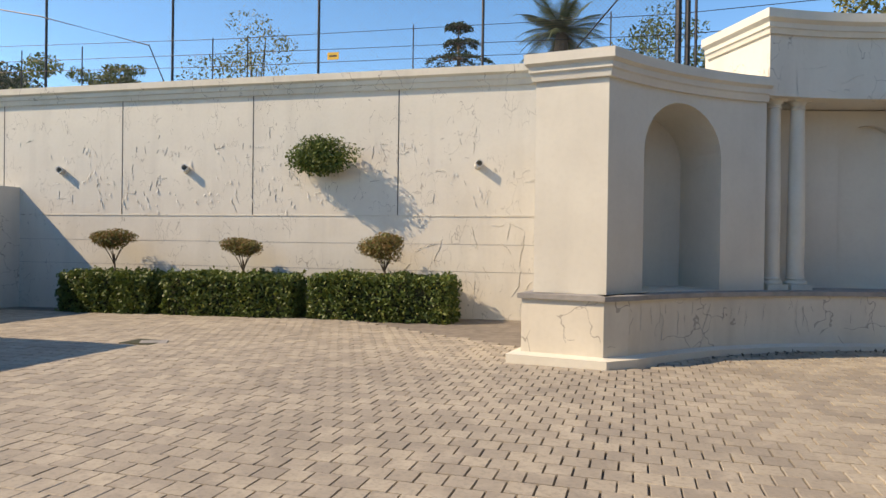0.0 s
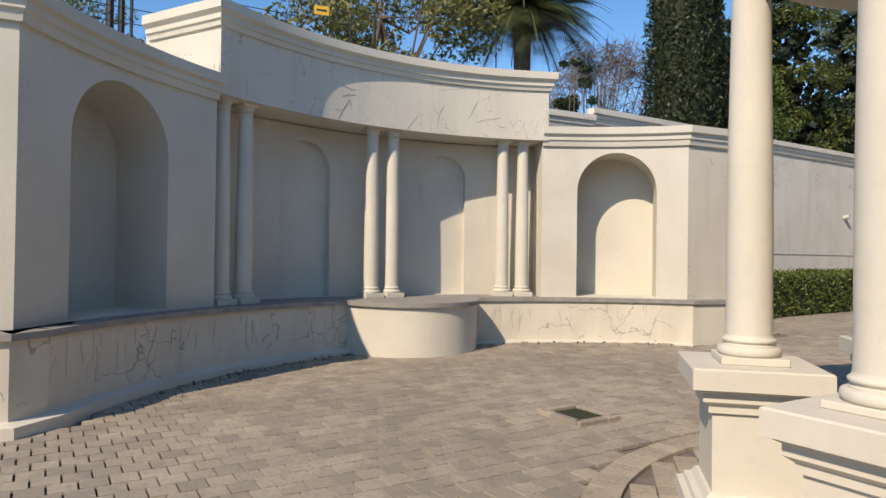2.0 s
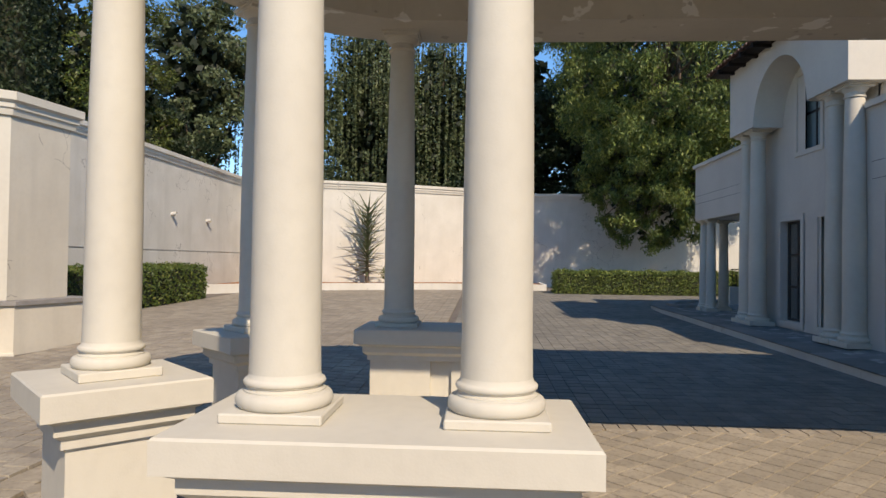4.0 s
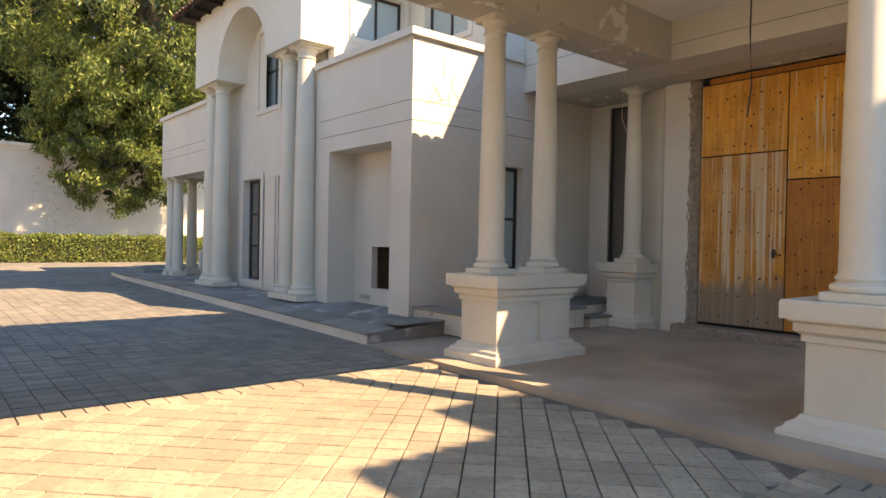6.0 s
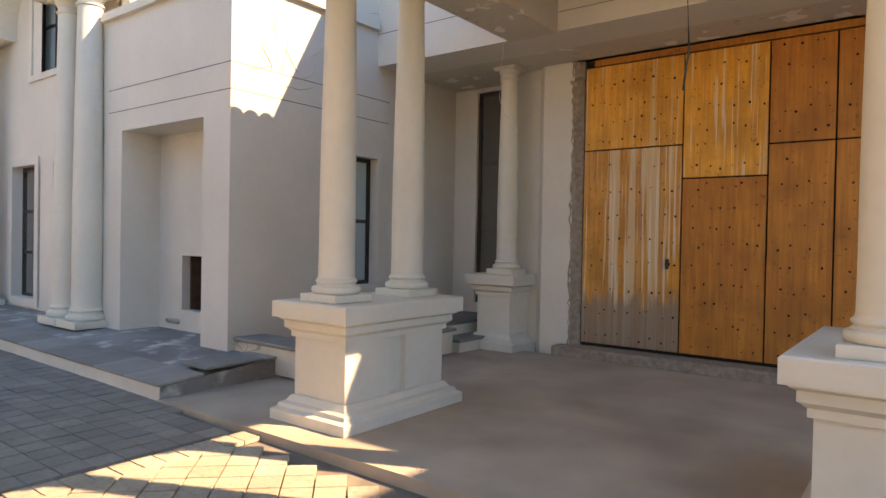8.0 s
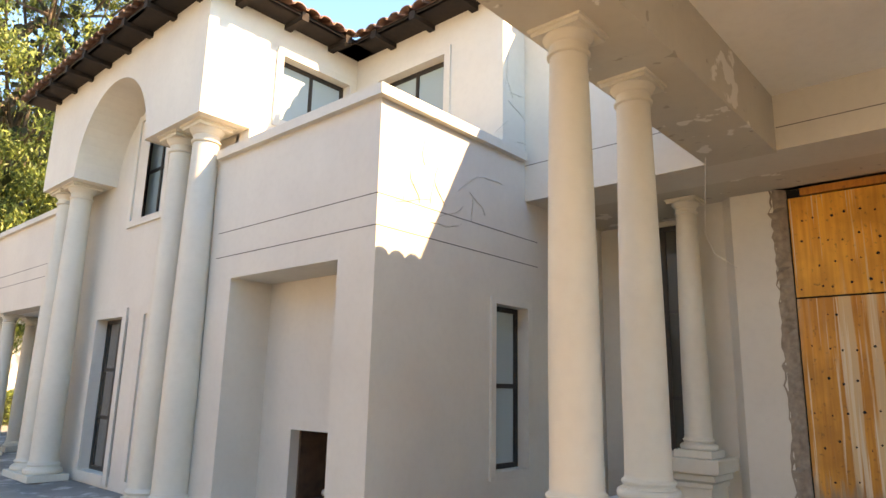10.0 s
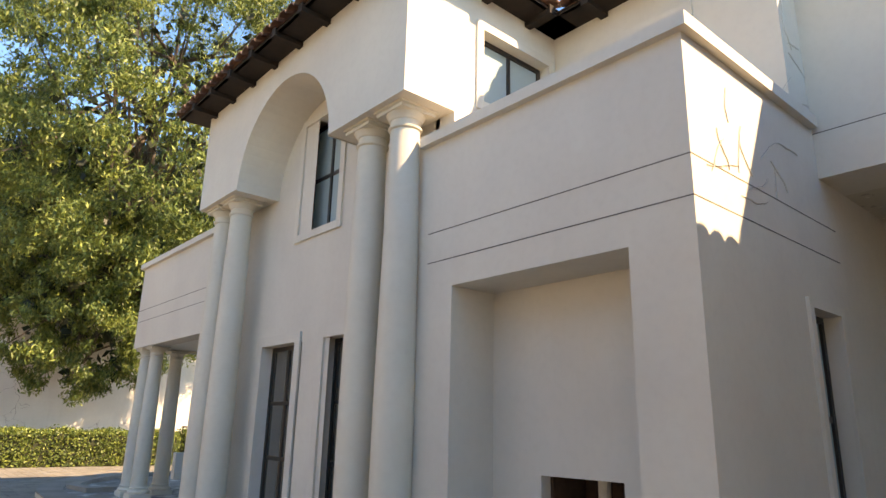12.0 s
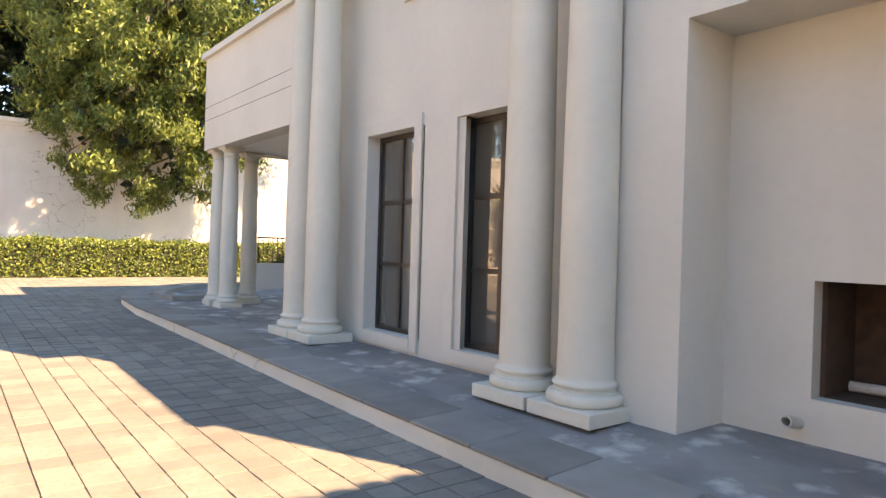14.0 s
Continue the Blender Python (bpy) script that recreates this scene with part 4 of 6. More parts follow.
def mesh_fence():
    """Diagonal wires of the mesh, as one ribbon each."""
    vs, fs = [], []
    x0, x1, z0, z1 = -23.0, 0.9, 5.6, 9.0
    step = 0.105
    n = int((x1 - x0 + (z1 - z0)) / step)
    w = 0.0028
    for s in (1, -1):
        for i in range(n):
            a = x0 - (z1 - z0) + i * step if s == 1 else x0 + i * step
            p, q = (a, z0), (a + s * (z1 - z0), z1)
            if s == -1:
                q = (a - (z1 - z0), z1)
            t0, t1 = 0.0, 1.0
            dx = q[0] - p[0]
            ts = sorted(((x0 - p[0]) / dx, (x1 - p[0]) / dx))
            t0, t1 = max(t0, ts[0]), min(t1, ts[1])
            if t1 <= t0:
                continue
            for t in (t0, t1):
                x, z = p[0] + dx * t, p[1] + (q[1] - p[1]) * t
                vs += [(x - w, nwall(x, -0.5), z), (x + w, nwall(x, -0.5), z)]
            k = len(vs)
            fs.append((k - 4, k - 3, k - 1, k - 2))
    me = bpy.data.meshes.new("fence_mesh")
    me.from_pydata(vs, [], fs)
    me.materials.append(MESHM)
    return tagged(new("fence_mesh", me), "fine diamond wire mesh of the tall fence", "fence", "", "stuff")


mesh_fence()

# ---- trees ----
def gz(x):
    return ground_z(min(x, 40))


def pl(x, y):
    return (x, y, gz(x))


tree("tree", "sparse tree with pale autumn leaves behind the wall", pl(-14.3, 23), 10.6, 3.4, LEAF_AUTUMN, 1, 6500, 0.15, 0.35, 60, 0.14, limbs=26)


def layered_conifer(label, at, h, r, seed):
    """A cedar: flat drooping shelves that narrow towards the top, with gaps of sky between them."""
    rng = np.random.default_rng(seed)
    root = thing("cedar", label, "tree", at)
    pts = []
    for k in range(10):
        t = k / 9
        z0 = h * (0.42 + 0.56 * t)
        reach = r * (1.0 - 0.86 * t) * rng.uniform(0.8, 1.1)
        for b in range(7):
            a = b * 0.9 + k * 1.3 + rng.uniform(-0.2, 0.2)
            ln = reach * rng.uniform(0.65, 1.1)
            m_ = 190
            u = rng.uniform(0.1, 1, m_) ** 0.7
            w = rng.normal(0, 0.13, m_) * ln * (0.4 + u)
            x = np.cos(a) * u * ln - np.sin(a) * w
            y = np.sin(a) * u * ln + np.cos(a) * w
            pts.append(np.stack([x, y, z0 + 0.10 * ln - 0.28 * ln * u ** 2 + rng.normal(0, 0.05, m_)], 1))
            bm = bmesh.new()
            tube(bm, [(0, 0, z0), (math.cos(a) * ln * 0.5, math.sin(a) * ln * 0.5, z0 + 0.03 * ln), (math.cos(a) * ln * 0.9, math.sin(a) * ln * 0.9, z0 - 0.13 * ln)], [0.05, 0.03, 0.012], 5)
            part("limb", bm, BARK, root)
    leaf_mesh("crown", np.concatenate(pts), 0.17, LEAF_DARK, root, rng, flat=0.6, aspect=0.4)
    bm = bmesh.new()
    tube(bm, [(0, 0, -0.3), (0, 0, h * 0.6), (0, 0, h)], [0.26, 0.15, 0.03], 8)
    part("trunk", bm, BARK, root, smooth=True)


layered_conifer("dark layered cedar far behind the wall", pl(-8.8, 33.1), 13.4, 5.2, 2)
tree("tree", "round green tree behind the fence", pl(1.2, 31), 12.4, 3.2, LEAF_YELLOW, 3, 6000, 0.18, 0.45, 60, 0.2)
for i, (x, y, h, r) in enumerate(((-24.5, 21, 9.4, 2.4), (-21.0, 20, 8.9, 2.0), (-18.2, 20.3, 8.9, 1.8), (-26, 17, 9.6, 2.2))):
    tree("tree", "low green tree showing above the wall", pl(x, y), h, r, (LEAF_DARK, LEAF, LEAF_YELLOW, LEAF_DARK)[i], 4 + i, 6000, 0.16, 0.5, 26, 0.12)
tree("tree", "leafy tree with turning leaves behind the curved wall", pl(8.9, 20.5), 13.0, 3.4, LEAF_AUTUMN, 9, 15000, 0.2, 0.38, 55, 0.2, limbs=22)
tree("tree", "bare grey twiggy tree behind the wall", pl(16.6, 18.6), 9.8, 2.2, TWIG, 11, 3800, 0.75, 0.35, 60, 0.1, limbs=40, aspect=0.035, bark=TWIG)
tree("tree", "dense dark shrub above the wall", pl(13.2, 16.3), 8.0, 0.9, LEAF_DARK, 12, 4000, 0.13, 0.3, 22, 0.1)


def cypress(x, y, h, r, seed, mat, label):
    rng = np.random.default_rng(seed)
    root = thing("cypress", label, "tree", pl(x, y))
    n = 26000
    z = rng.uniform(0.03, 1, n)
    a = rng.uniform(0, 2 * math.pi, n)
    prof = np.minimum(1.0, (1 - z) * 4.0) ** 0.6 * (0.82 + 0.18 * np.sin(z * 5))
    flute = 1 + 0.10 * np.sin(a * 7 + z * 12 + seed) + 0.07 * np.sin(a * 13 - z * 31)
    rr = r * prof * flute * rng.uniform(0.8, 1.04, n)
    p = np.stack([rr * np.cos(a), rr * np.sin(a), z * h], 1)
    leaf_mesh("crown", p, 0.17, mat, root, rng, aspect=0.35)
    # wide dark core colours in the crown's inner shade, not a real trunk
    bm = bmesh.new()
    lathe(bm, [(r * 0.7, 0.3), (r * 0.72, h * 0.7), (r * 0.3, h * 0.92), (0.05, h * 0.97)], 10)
    part("trunk", bm, SHADE_FILL, root)


cypress(17.6, 16.0, 15.5, 1.15, 21, LEAF_DARK, "tall dark columnar cypress")
cypress(19.2, 16.6, 14.5, 1.1, 22, LEAF_DARK, "second tall dark columnar cypress")
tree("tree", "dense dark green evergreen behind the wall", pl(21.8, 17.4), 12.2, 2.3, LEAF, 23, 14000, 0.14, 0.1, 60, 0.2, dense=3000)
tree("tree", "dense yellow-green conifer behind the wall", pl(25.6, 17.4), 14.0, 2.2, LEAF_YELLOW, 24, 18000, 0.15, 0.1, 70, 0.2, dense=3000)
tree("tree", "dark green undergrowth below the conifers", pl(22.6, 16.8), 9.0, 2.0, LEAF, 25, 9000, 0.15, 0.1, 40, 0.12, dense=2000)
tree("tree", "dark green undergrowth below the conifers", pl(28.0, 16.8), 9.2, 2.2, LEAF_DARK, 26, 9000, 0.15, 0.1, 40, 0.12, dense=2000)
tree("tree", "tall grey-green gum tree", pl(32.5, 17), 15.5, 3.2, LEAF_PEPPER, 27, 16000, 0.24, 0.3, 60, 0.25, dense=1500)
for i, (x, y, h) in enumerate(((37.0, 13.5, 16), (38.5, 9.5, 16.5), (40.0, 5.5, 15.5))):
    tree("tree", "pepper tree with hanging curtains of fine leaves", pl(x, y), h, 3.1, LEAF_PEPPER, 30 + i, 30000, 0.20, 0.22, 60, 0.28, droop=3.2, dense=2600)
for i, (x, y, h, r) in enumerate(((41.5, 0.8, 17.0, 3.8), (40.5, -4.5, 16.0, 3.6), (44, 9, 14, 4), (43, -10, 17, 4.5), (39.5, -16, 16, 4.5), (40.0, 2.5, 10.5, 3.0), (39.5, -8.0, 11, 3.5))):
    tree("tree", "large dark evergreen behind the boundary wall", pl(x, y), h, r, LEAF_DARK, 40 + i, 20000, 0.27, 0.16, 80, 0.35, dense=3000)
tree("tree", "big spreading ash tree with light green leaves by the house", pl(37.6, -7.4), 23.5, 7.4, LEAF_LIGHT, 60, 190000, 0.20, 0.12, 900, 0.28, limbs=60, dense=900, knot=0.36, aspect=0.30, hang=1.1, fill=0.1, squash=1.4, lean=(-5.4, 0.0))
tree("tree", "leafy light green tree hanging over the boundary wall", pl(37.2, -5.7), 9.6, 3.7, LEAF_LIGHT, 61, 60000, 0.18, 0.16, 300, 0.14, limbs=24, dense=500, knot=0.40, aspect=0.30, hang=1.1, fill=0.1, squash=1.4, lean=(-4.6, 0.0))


def palm(x, y, h, r, seed, label, fronds=34, dead=0.3):
    rng = np.random.default_rng(seed)
    root = thing("palm", label, "palm", pl(x, y))
    bm = bmesh.new()
    tube(bm, [(0, 0, -0.3), (0, 0, h * 0.5), (0, 0, h * 0.86), (0, 0, h * 0.93)], [0.3, 0.26, 0.34, 0.2], 10)
    part("trunk", bm, BARK, root, smooth=True)
    for k in range(fronds):
        a = k * 2.4 + seed
        up = rng.uniform(-0.35, 1.5)
        vs, fs = [], []
        pts = []
        for j in range(15):
            t = j / 14
            out = r * t * math.cos(up * 0.6) * (1 if up > -0.3 else 0.55)
            zz = h * 0.92 + r * (0.8 * up * t - 0.55 * t * t * (1.1 - 0.2 * up))
            pts.append(Vector((out * math.cos(a), out * math.sin(a), zz)))
        side = Vector((-math.sin(a), math.cos(a), 0))
        for j in range(1, 15):
            d = (pts[j] - pts[j - 1]).normalized()
            ln = r * 0.24 * math.sin(math.pi * min(1, j / 14 + 0.12))
            for q in range(3):
                o = pts[j - 1].lerp(pts[j], q / 3)
                for s in (1, -1):
                    tip = o + side * s * ln + d * ln * 0.7 + Vector((0, 0, -ln * 0.35))
                    n0 = len(vs)
                    vs += [o - d * 0.03, o + d * 0.03, tip]
                    fs.append((n0, n0 + 1, n0 + 2))
        for j in range(14):
            n0 = len(vs)
            w = side * 0.02
            vs += [pts[j] - w, pts[j] + w, pts[j + 1] + w, pts[j + 1] - w]
            fs.append((n0, n0 + 1, n0 + 2, n0 + 3))
        me = bpy.data.meshes.new("frond")
        me.from_pydata(vs, [], fs)
        me.materials.append(PALM)
        o = new("frond", me)
        o.parent = root


palm(-3.2, 30.5, 12.5, 2.7, 3, "feather palm far behind the wall")
palm(-26.5, 22.5, 8.4, 2.2, 4, "feather palm behind the tall wall")
palm(14.9, 20.8, 11.8, 3.4, 5, "large feather palm with brown hanging fronds", 110)

# ---- far bed with aloes, kerb and hedges ----
bed = [(25.8, 14.29), (27.4, 12.6), (29.8, 9.2), (31.5, 4.6), (31.9, -0.3), (35.7, -0.3), (35.8, 3.2), (33.1, 8.5), (31.35, 14.2)]
bm = bmesh.new()
prism(bm, bed, 0.0, 0.56)
part("ground_bed", bm, SOIL, label="raised bed of bare red soil", category="flower bed", kind="structure")
bm = bmesh.new()
sweep(bm, bed[:5] + [(35.6, -0.3)], [(0.12, 0.0), (0.12, 0.62), (-0.03, 0.62), (-0.03, 0.0)])
part("trim_bed_kerb", bm, BOUNDARY, label="low cream plastered kerb round the bed", category="kerb", kind="structure")


def aloe(x, y, z, h, seed, n=60):
    rng = np.random.default_rng(seed)
    root = thing("aloe", "tall spiky aloe in the red bed", "succulent", (x, y, z))
    bm = bmesh.new()
    tube(bm, [(0, 0, -0.1), (0.04, 0, h * 0.6), (0, 0, h * 0.95)], [0.09, 0.07, 0.05], 8)
    part("trunk", bm, BARK, root)
    for k in range(n):
        t = k / n
        a = k * 2.4
        zz = h * (0.12 + 0.86 * t)
        L = 1.35 * rng.uniform(0.7, 1.15)
        if 0.38 < t < 0.52:
            L *= 0.6
        d = Vector((math.cos(a), math.sin(a), 0))
        s = Vector((-math.sin(a), math.cos(a), 0))
        up = rng.uniform(0.1, 0.9) if t > 0.2 else rng.uniform(-0.2, 0.3)
        bm = bmesh.new()
        rows = []
        for j in range(5):
            u = j / 4
            c = Vector((0, 0, zz)) + d * L * u + Vector((0, 0, L * (up * u - 0.1 * u * u + 0.25 * u * u * up)))
            w = 0.06 * (1 - u) + 0.002
            rows.append([bm.verts.new(c - s * w), bm.verts.new(c - Vector((0, 0, w * 0.6))), bm.verts.new(c + s * w)])
        for p, q in zip(rows, rows[1:]):
            bm.faces.new((p[0], p[1], q[1], q[0]))
            bm.faces.new((p[1], p[2], q[2], q[1]))
        part("leaf", bm, ALOE, root)


aloe(32.2, 8.25, 0.56, 3.7, 70, 120)
aloe(31.2, 11.75, 0.56, 3.5, 71, 110)
for i, (x, y, r, hh) in enumerate(((32.4, 7.3, 0.4, 0.9), (29.4, 12.4, 0.4, 1.0), (28.6, 12.6, 0.3, 0.6))):
    rng = np.random.default_rng(80 + i)
    root = thing("shrub", "small straw-coloured shrub in the red bed", "shrub", (x, y, 0.56))
    leaf_mesh("foliage", bush_pts(rng, 700, r, r, hh * 0.7, 0.2) + np.array([0, 0, hh * 0.55]), 0.09, LEAF_AUTUMN if i else LEAF_YELLOW, root, rng)
hedge((21.9, 13.2, gz(22)), 0, 3.6, 1.2, 1.15, LEAF, 90, "clipped dark green hedge by the grazing-lit wall", 9000, 0.08)
hedge((17.9, 13.2, gz(18)), 0, 4.2, 1.2, 1.15, LEAF, 91, "clipped dark green hedge by the grazing-lit wall", 8000, 0.08)
hedge((30.0, -4.3, gz(30)), 90, 7.4, 1.2, 0.95, LEAF_LIGHT, 92, "long clipped light green hedge before the far wall", 26000, 0.075)
hedge((30.6, -11.5, gz(30)), 90, 6.0, 1.2, 1.0, LEAF_LIGHT, 93, "long clipped light green hedge before the far wall", 12000, 0.08)


# ---- windows ----
def window(name, x, y, z, turn, w, h, cols, rows, glass, label, inset=0.14, surround=0.0, bar=0.05):
    root = thing(name, label, "window", (x, y, z), turn)
    root["kind"] = "structure"
    f_ = 0.055
    yy = inset
    bm = boxes((-w / 2, -w / 2 + f_, yy, yy + 0.06, 0, h), (w / 2 - f_, w / 2, yy, yy + 0.06, 0, h), (-w / 2 + f_, w / 2 - f_, yy, yy + 0.06, 0, f_), (-w / 2 + f_, w / 2 - f_, yy, yy + 0.06, h - f_, h))
    part("window_frame", bm, FRAME, root)
    cw, rh = (w - 2 * f_) / cols, (h - 2 * f_) / rows
    for i in range(1, cols):
        c = -w / 2 + f_ + i * cw
        part("mullion", boxes((c - bar / 2, c + bar / 2, yy + 0.006, yy + 0.054, f_, h - f_)), FRAME, root)
    for j in range(1, rows):
        zc = f_ + j * rh
        for i in range(cols):
            a = -w / 2 + f_ + i * cw + (bar / 2 if i else 0)
            b = -w / 2 + f_ + (i + 1) * cw - (bar / 2 if i < cols - 1 else 0)
            part("glazing_bar", boxes((a, b, yy + 0.01, yy + 0.05, zc - bar / 2, zc + bar / 2)), FRAME, root)
    for i in range(cols):
        for j in range(rows):
            a, b = -w / 2 + f_ + i * cw + bar / 2 * (i > 0), -w / 2 + f_ + (i + 1) * cw - bar / 2 * (i < cols - 1)
            c, d = f_ + j * rh + bar / 2 * (j > 0), f_ + (j + 1) * rh - bar / 2 * (j < rows - 1)
            p = part("pane", boxes((a, b, yy + 0.026, yy + 0.034, c, d)), glass, root)
            p.rotation_euler = (0.0, 0.0, 0.0)
    if surround:
        s = surround
        bm = boxes((-w / 2 - s, -w / 2, -0.03, 0.0, -s, h + s), (w / 2, w / 2 + s, -0.03, 0.0, -s, h + s), (-w / 2, w / 2, -0.03, 0.0, h, h + s))
        part("surround", bm, HOUSE, root)
        part("window_sill", boxes((-w / 2, w / 2, -0.035, 0.0, -s, 0.0), (-w / 2, w / 2, 0.0, yy, -0.02, 0.004)), HOUSE, root)
    return root


window("window_1", 15.59, YW, 0.44, 180, 0.94, 2.24, 2, 3, GLASS, "tall dark-framed window with six clear panes", 0.14, 0.13)
window("window_2", 13.93, YW, 0.44, 180, 0.94, 2.24, 2, 3, GLASS, "tall dark-framed window with six reflecting panes", 0.14, 0.13)
window("window_3", 14.80, YW, 4.16, 180, 1.0, 1.64, 2, 2, FROST, "upper dark-framed window with frosted panes", 0.14, 0.10)
window("window_4", XU, -5.185, 5.12, -90, 1.13, 0.90, 2, 1, FROST, "wide upper window with frosted glass", 0.12, 0.10)
window("window_5", 10.975, -5.9, 5.12, 180, 1.25, 0.86, 2, 1, FROST, "wide upper window behind the parapet", 0.12, 0.10)
window("window_6", XC, -6.06, 0.92, -90, 0.6, 1.74, 1, 2, FROST, "narrow dark-framed window with frosted panes", 0.12, 0.08)
window("window_7", 8.57, -8.2, 0.58, 180, 0.88, 3.30, 2, 3, GLASS, "very tall dark-framed window with reflecting panes beside the entrance", 0.05, 0.0, 0.045)

# ---- boarded entrance ----
boarding = thing("door_boarding", "rust-orange weathered plywood sheets boarding up the entrance", "boarding", (0, -7.69, 0))
SHEETS = [(5.66, 6.93, 2.76, 3.84), (5.66, 6.93, 0.24, 2.75), (4.72, 5.65, 2.35, 3.84), (4.72, 5.65, 0.24, 2.34), (4.07, 4.71, 2.70, 3.84), (4.07, 4.71, 0.24, 2.69), (3.42, 4.06, 2.70, 3.84), (3.42, 4.06, 0.24, 2.69)]


def plywood(name, worn, light, dark):
    """Sheet timber with long grain, blotches and, where worn, pale runs of water and a grey damp foot."""
    m, nt, b = base_material(name, 0.6)
    grain = noise_tex(nt, 3.0, 9, (9, 9, 0.5))
    c = mix_colour(nt, ramp(nt, grain, 0.32, 0.68), light, dark)
    c = mix_colour(nt, mix_fac(nt, ramp(nt, noise_tex(nt, 1.9, 4), 0.42, 0.66), 0.55), c, tuple(v * 0.6 for v in dark))
    c = mix_colour(nt, mix_fac(nt, ramp(nt, noise_tex(nt, 22, 4), 0.62, 0.72), 0.5), c, (0.10, 0.05, 0.02))
    if worn:
        wide = ramp(nt, noise_tex(nt, 2.6, 5, (2.9, 2.9, 0.10)), 0.64 - 0.14 * worn, 0.69 - 0.14 * worn)
        thin = ramp(nt, noise_tex(nt, 2.6, 6, (11, 11, 0.22)), 0.62 - 0.08 * worn, 0.68 - 0.08 * worn)
        grey = ramp(nt, noise_tex(nt, 2.0, 5, (8, 8, 0.3)), 0.5, 0.64)
        c = mix_colour(nt, mix_fac(nt, wide, 0.35 + 0.4 * worn), c, (0.62, 0.47, 0.30))
        c = mix_colour(nt, mix_fac(nt, thin, 0.75), c, (0.68, 0.58, 0.44))
        if worn > 0.5:
            c = mix_colour(nt, mix_fac(nt, grey, 0.22), c, (0.36, 0.31, 0.26))
            co = nt.nodes.new("ShaderNodeTexCoord")
            sep = nt.nodes.new("ShaderNodeSeparateXYZ")
            nt.links.new(co.outputs["Object"], sep.inputs[0])
            edge_ = nt.nodes.new("ShaderNodeMath")
            edge_.operation = "MULTIPLY_ADD"
            nt.links.new(noise_tex(nt, 5.0, 6, (3, 3, 0.6)), edge_.inputs[0])
            edge_.inputs[1].default_value = -0.7
            nt.links.new(sep.outputs[2], edge_.inputs[2])
            c = mix_colour(nt, mix_fac(nt, ramp(nt, edge_.outputs[0], 0.62, 0.42), 0.8), c, (0.21, 0.17, 0.135))
    nt.links.new(c, b.inputs["Base Color"])
    bump(nt, b, grain, 0.35, 0.004)
    return m


PLY_A = plywood("orange_brown_plywood", 0.0, (0.60, 0.22, 0.035), (0.42, 0.135, 0.022))
PLY_B = plywood("bleached_streaked_plywood", 1.0, (0.72, 0.31, 0.055), (0.52, 0.19, 0.03))
PLY_C = plywood("bright_orange_plywood", 0.25, (0.86, 0.40, 0.065), (0.68, 0.27, 0.04))
nail_rng = random.Random(12)
for k, (x0, x1, z0, z1) in enumerate(SHEETS):
    sh = part("sheet", boxes((x0 + 0.004, x1 - 0.004, -0.012, 0.012 + 0.002 * (k % 3), z0 + 0.004, z1 - 0.004), bevel=0.003), (PLY_C, PLY_B, PLY_C)[k] if k < 3 else PLY_A, boarding, "bleached and water-streaked plywood sheet" if k == 1 else "orange plywood sheet")
    for zz in np.arange(z0 + 0.12, z1 - 0.06, 0.235 if k != 1 else 0.31):
        bm = bmesh.new()
        for xx in np.arange(x0 + 0.09, x1 - 0.05, 0.135):
            if nail_rng.random() < 0.12:
                continue
            nx, nz, nr = xx + nail_rng.uniform(-0.045, 0.045), zz + nail_rng.uniform(-0.04, 0.04), nail_rng.uniform(0.007, 0.014)
            vs = [bm.verts.new((nx + nr * math.cos(q) * nail_rng.uniform(0.7, 1.5), 0.0195, nz + nr * 1.2 * math.sin(q))) for q in np.linspace(0, 5.3, 7)]
            bm.faces.new(vs)
        p = part("nail_row", bm, TIMBER, boarding, kind="stuff")
# added dark sheet, makes the seams between the boards look shaded
part("backing", boxes((3.42, 6.95, -0.06, -0.02, 0.2, 3.94)), TIMBER, boarding)
part("top_strip", boxes((3.5, 6.8, -0.02, 0.03, 3.85, 3.93)), PLY_A, boarding, "thin plywood strip over the sheets")
hinge = part("latch", boxes((5.775, 5.83, 0.016, 0.04, 1.29, 1.33), (5.79, 5.82, 0.016, 0.05, 1.25, 1.37)), METAL, boarding)


def ragged(name, x0, x1, label, seed):
    rng = np.random.default_rng(seed)
    bm = bmesh.new()
    zs = np.linspace(0.1, 3.94, 60)
    rows = []
    for z in zs:
        o = rng.normal(0, 0.014)
        rows.append([bm.verts.new((x0 + o, -7.595, z)), bm.verts.new(((x0 + x1) / 2 + rng.normal(0, 0.01), -7.61 + rng.normal(0, 0.012), z)), bm.verts.new((x1, -7.67 + rng.normal(0, 0.01), z)), bm.verts.new((x1, -7.85, z)), bm.verts.new((x0, -7.85, z))])
    for a, b in zip(rows, rows[1:]):
        for k in range(5):
            bm.faces.new((a[k], a[(k + 1) % 5], b[(k + 1) % 5], b[k]))
    bm.faces.new(rows[0])
    bm.faces.new(rows[-1][::-1])
    return part(name, bm, RUBBLE, label=label, category="wall", kind="structure")


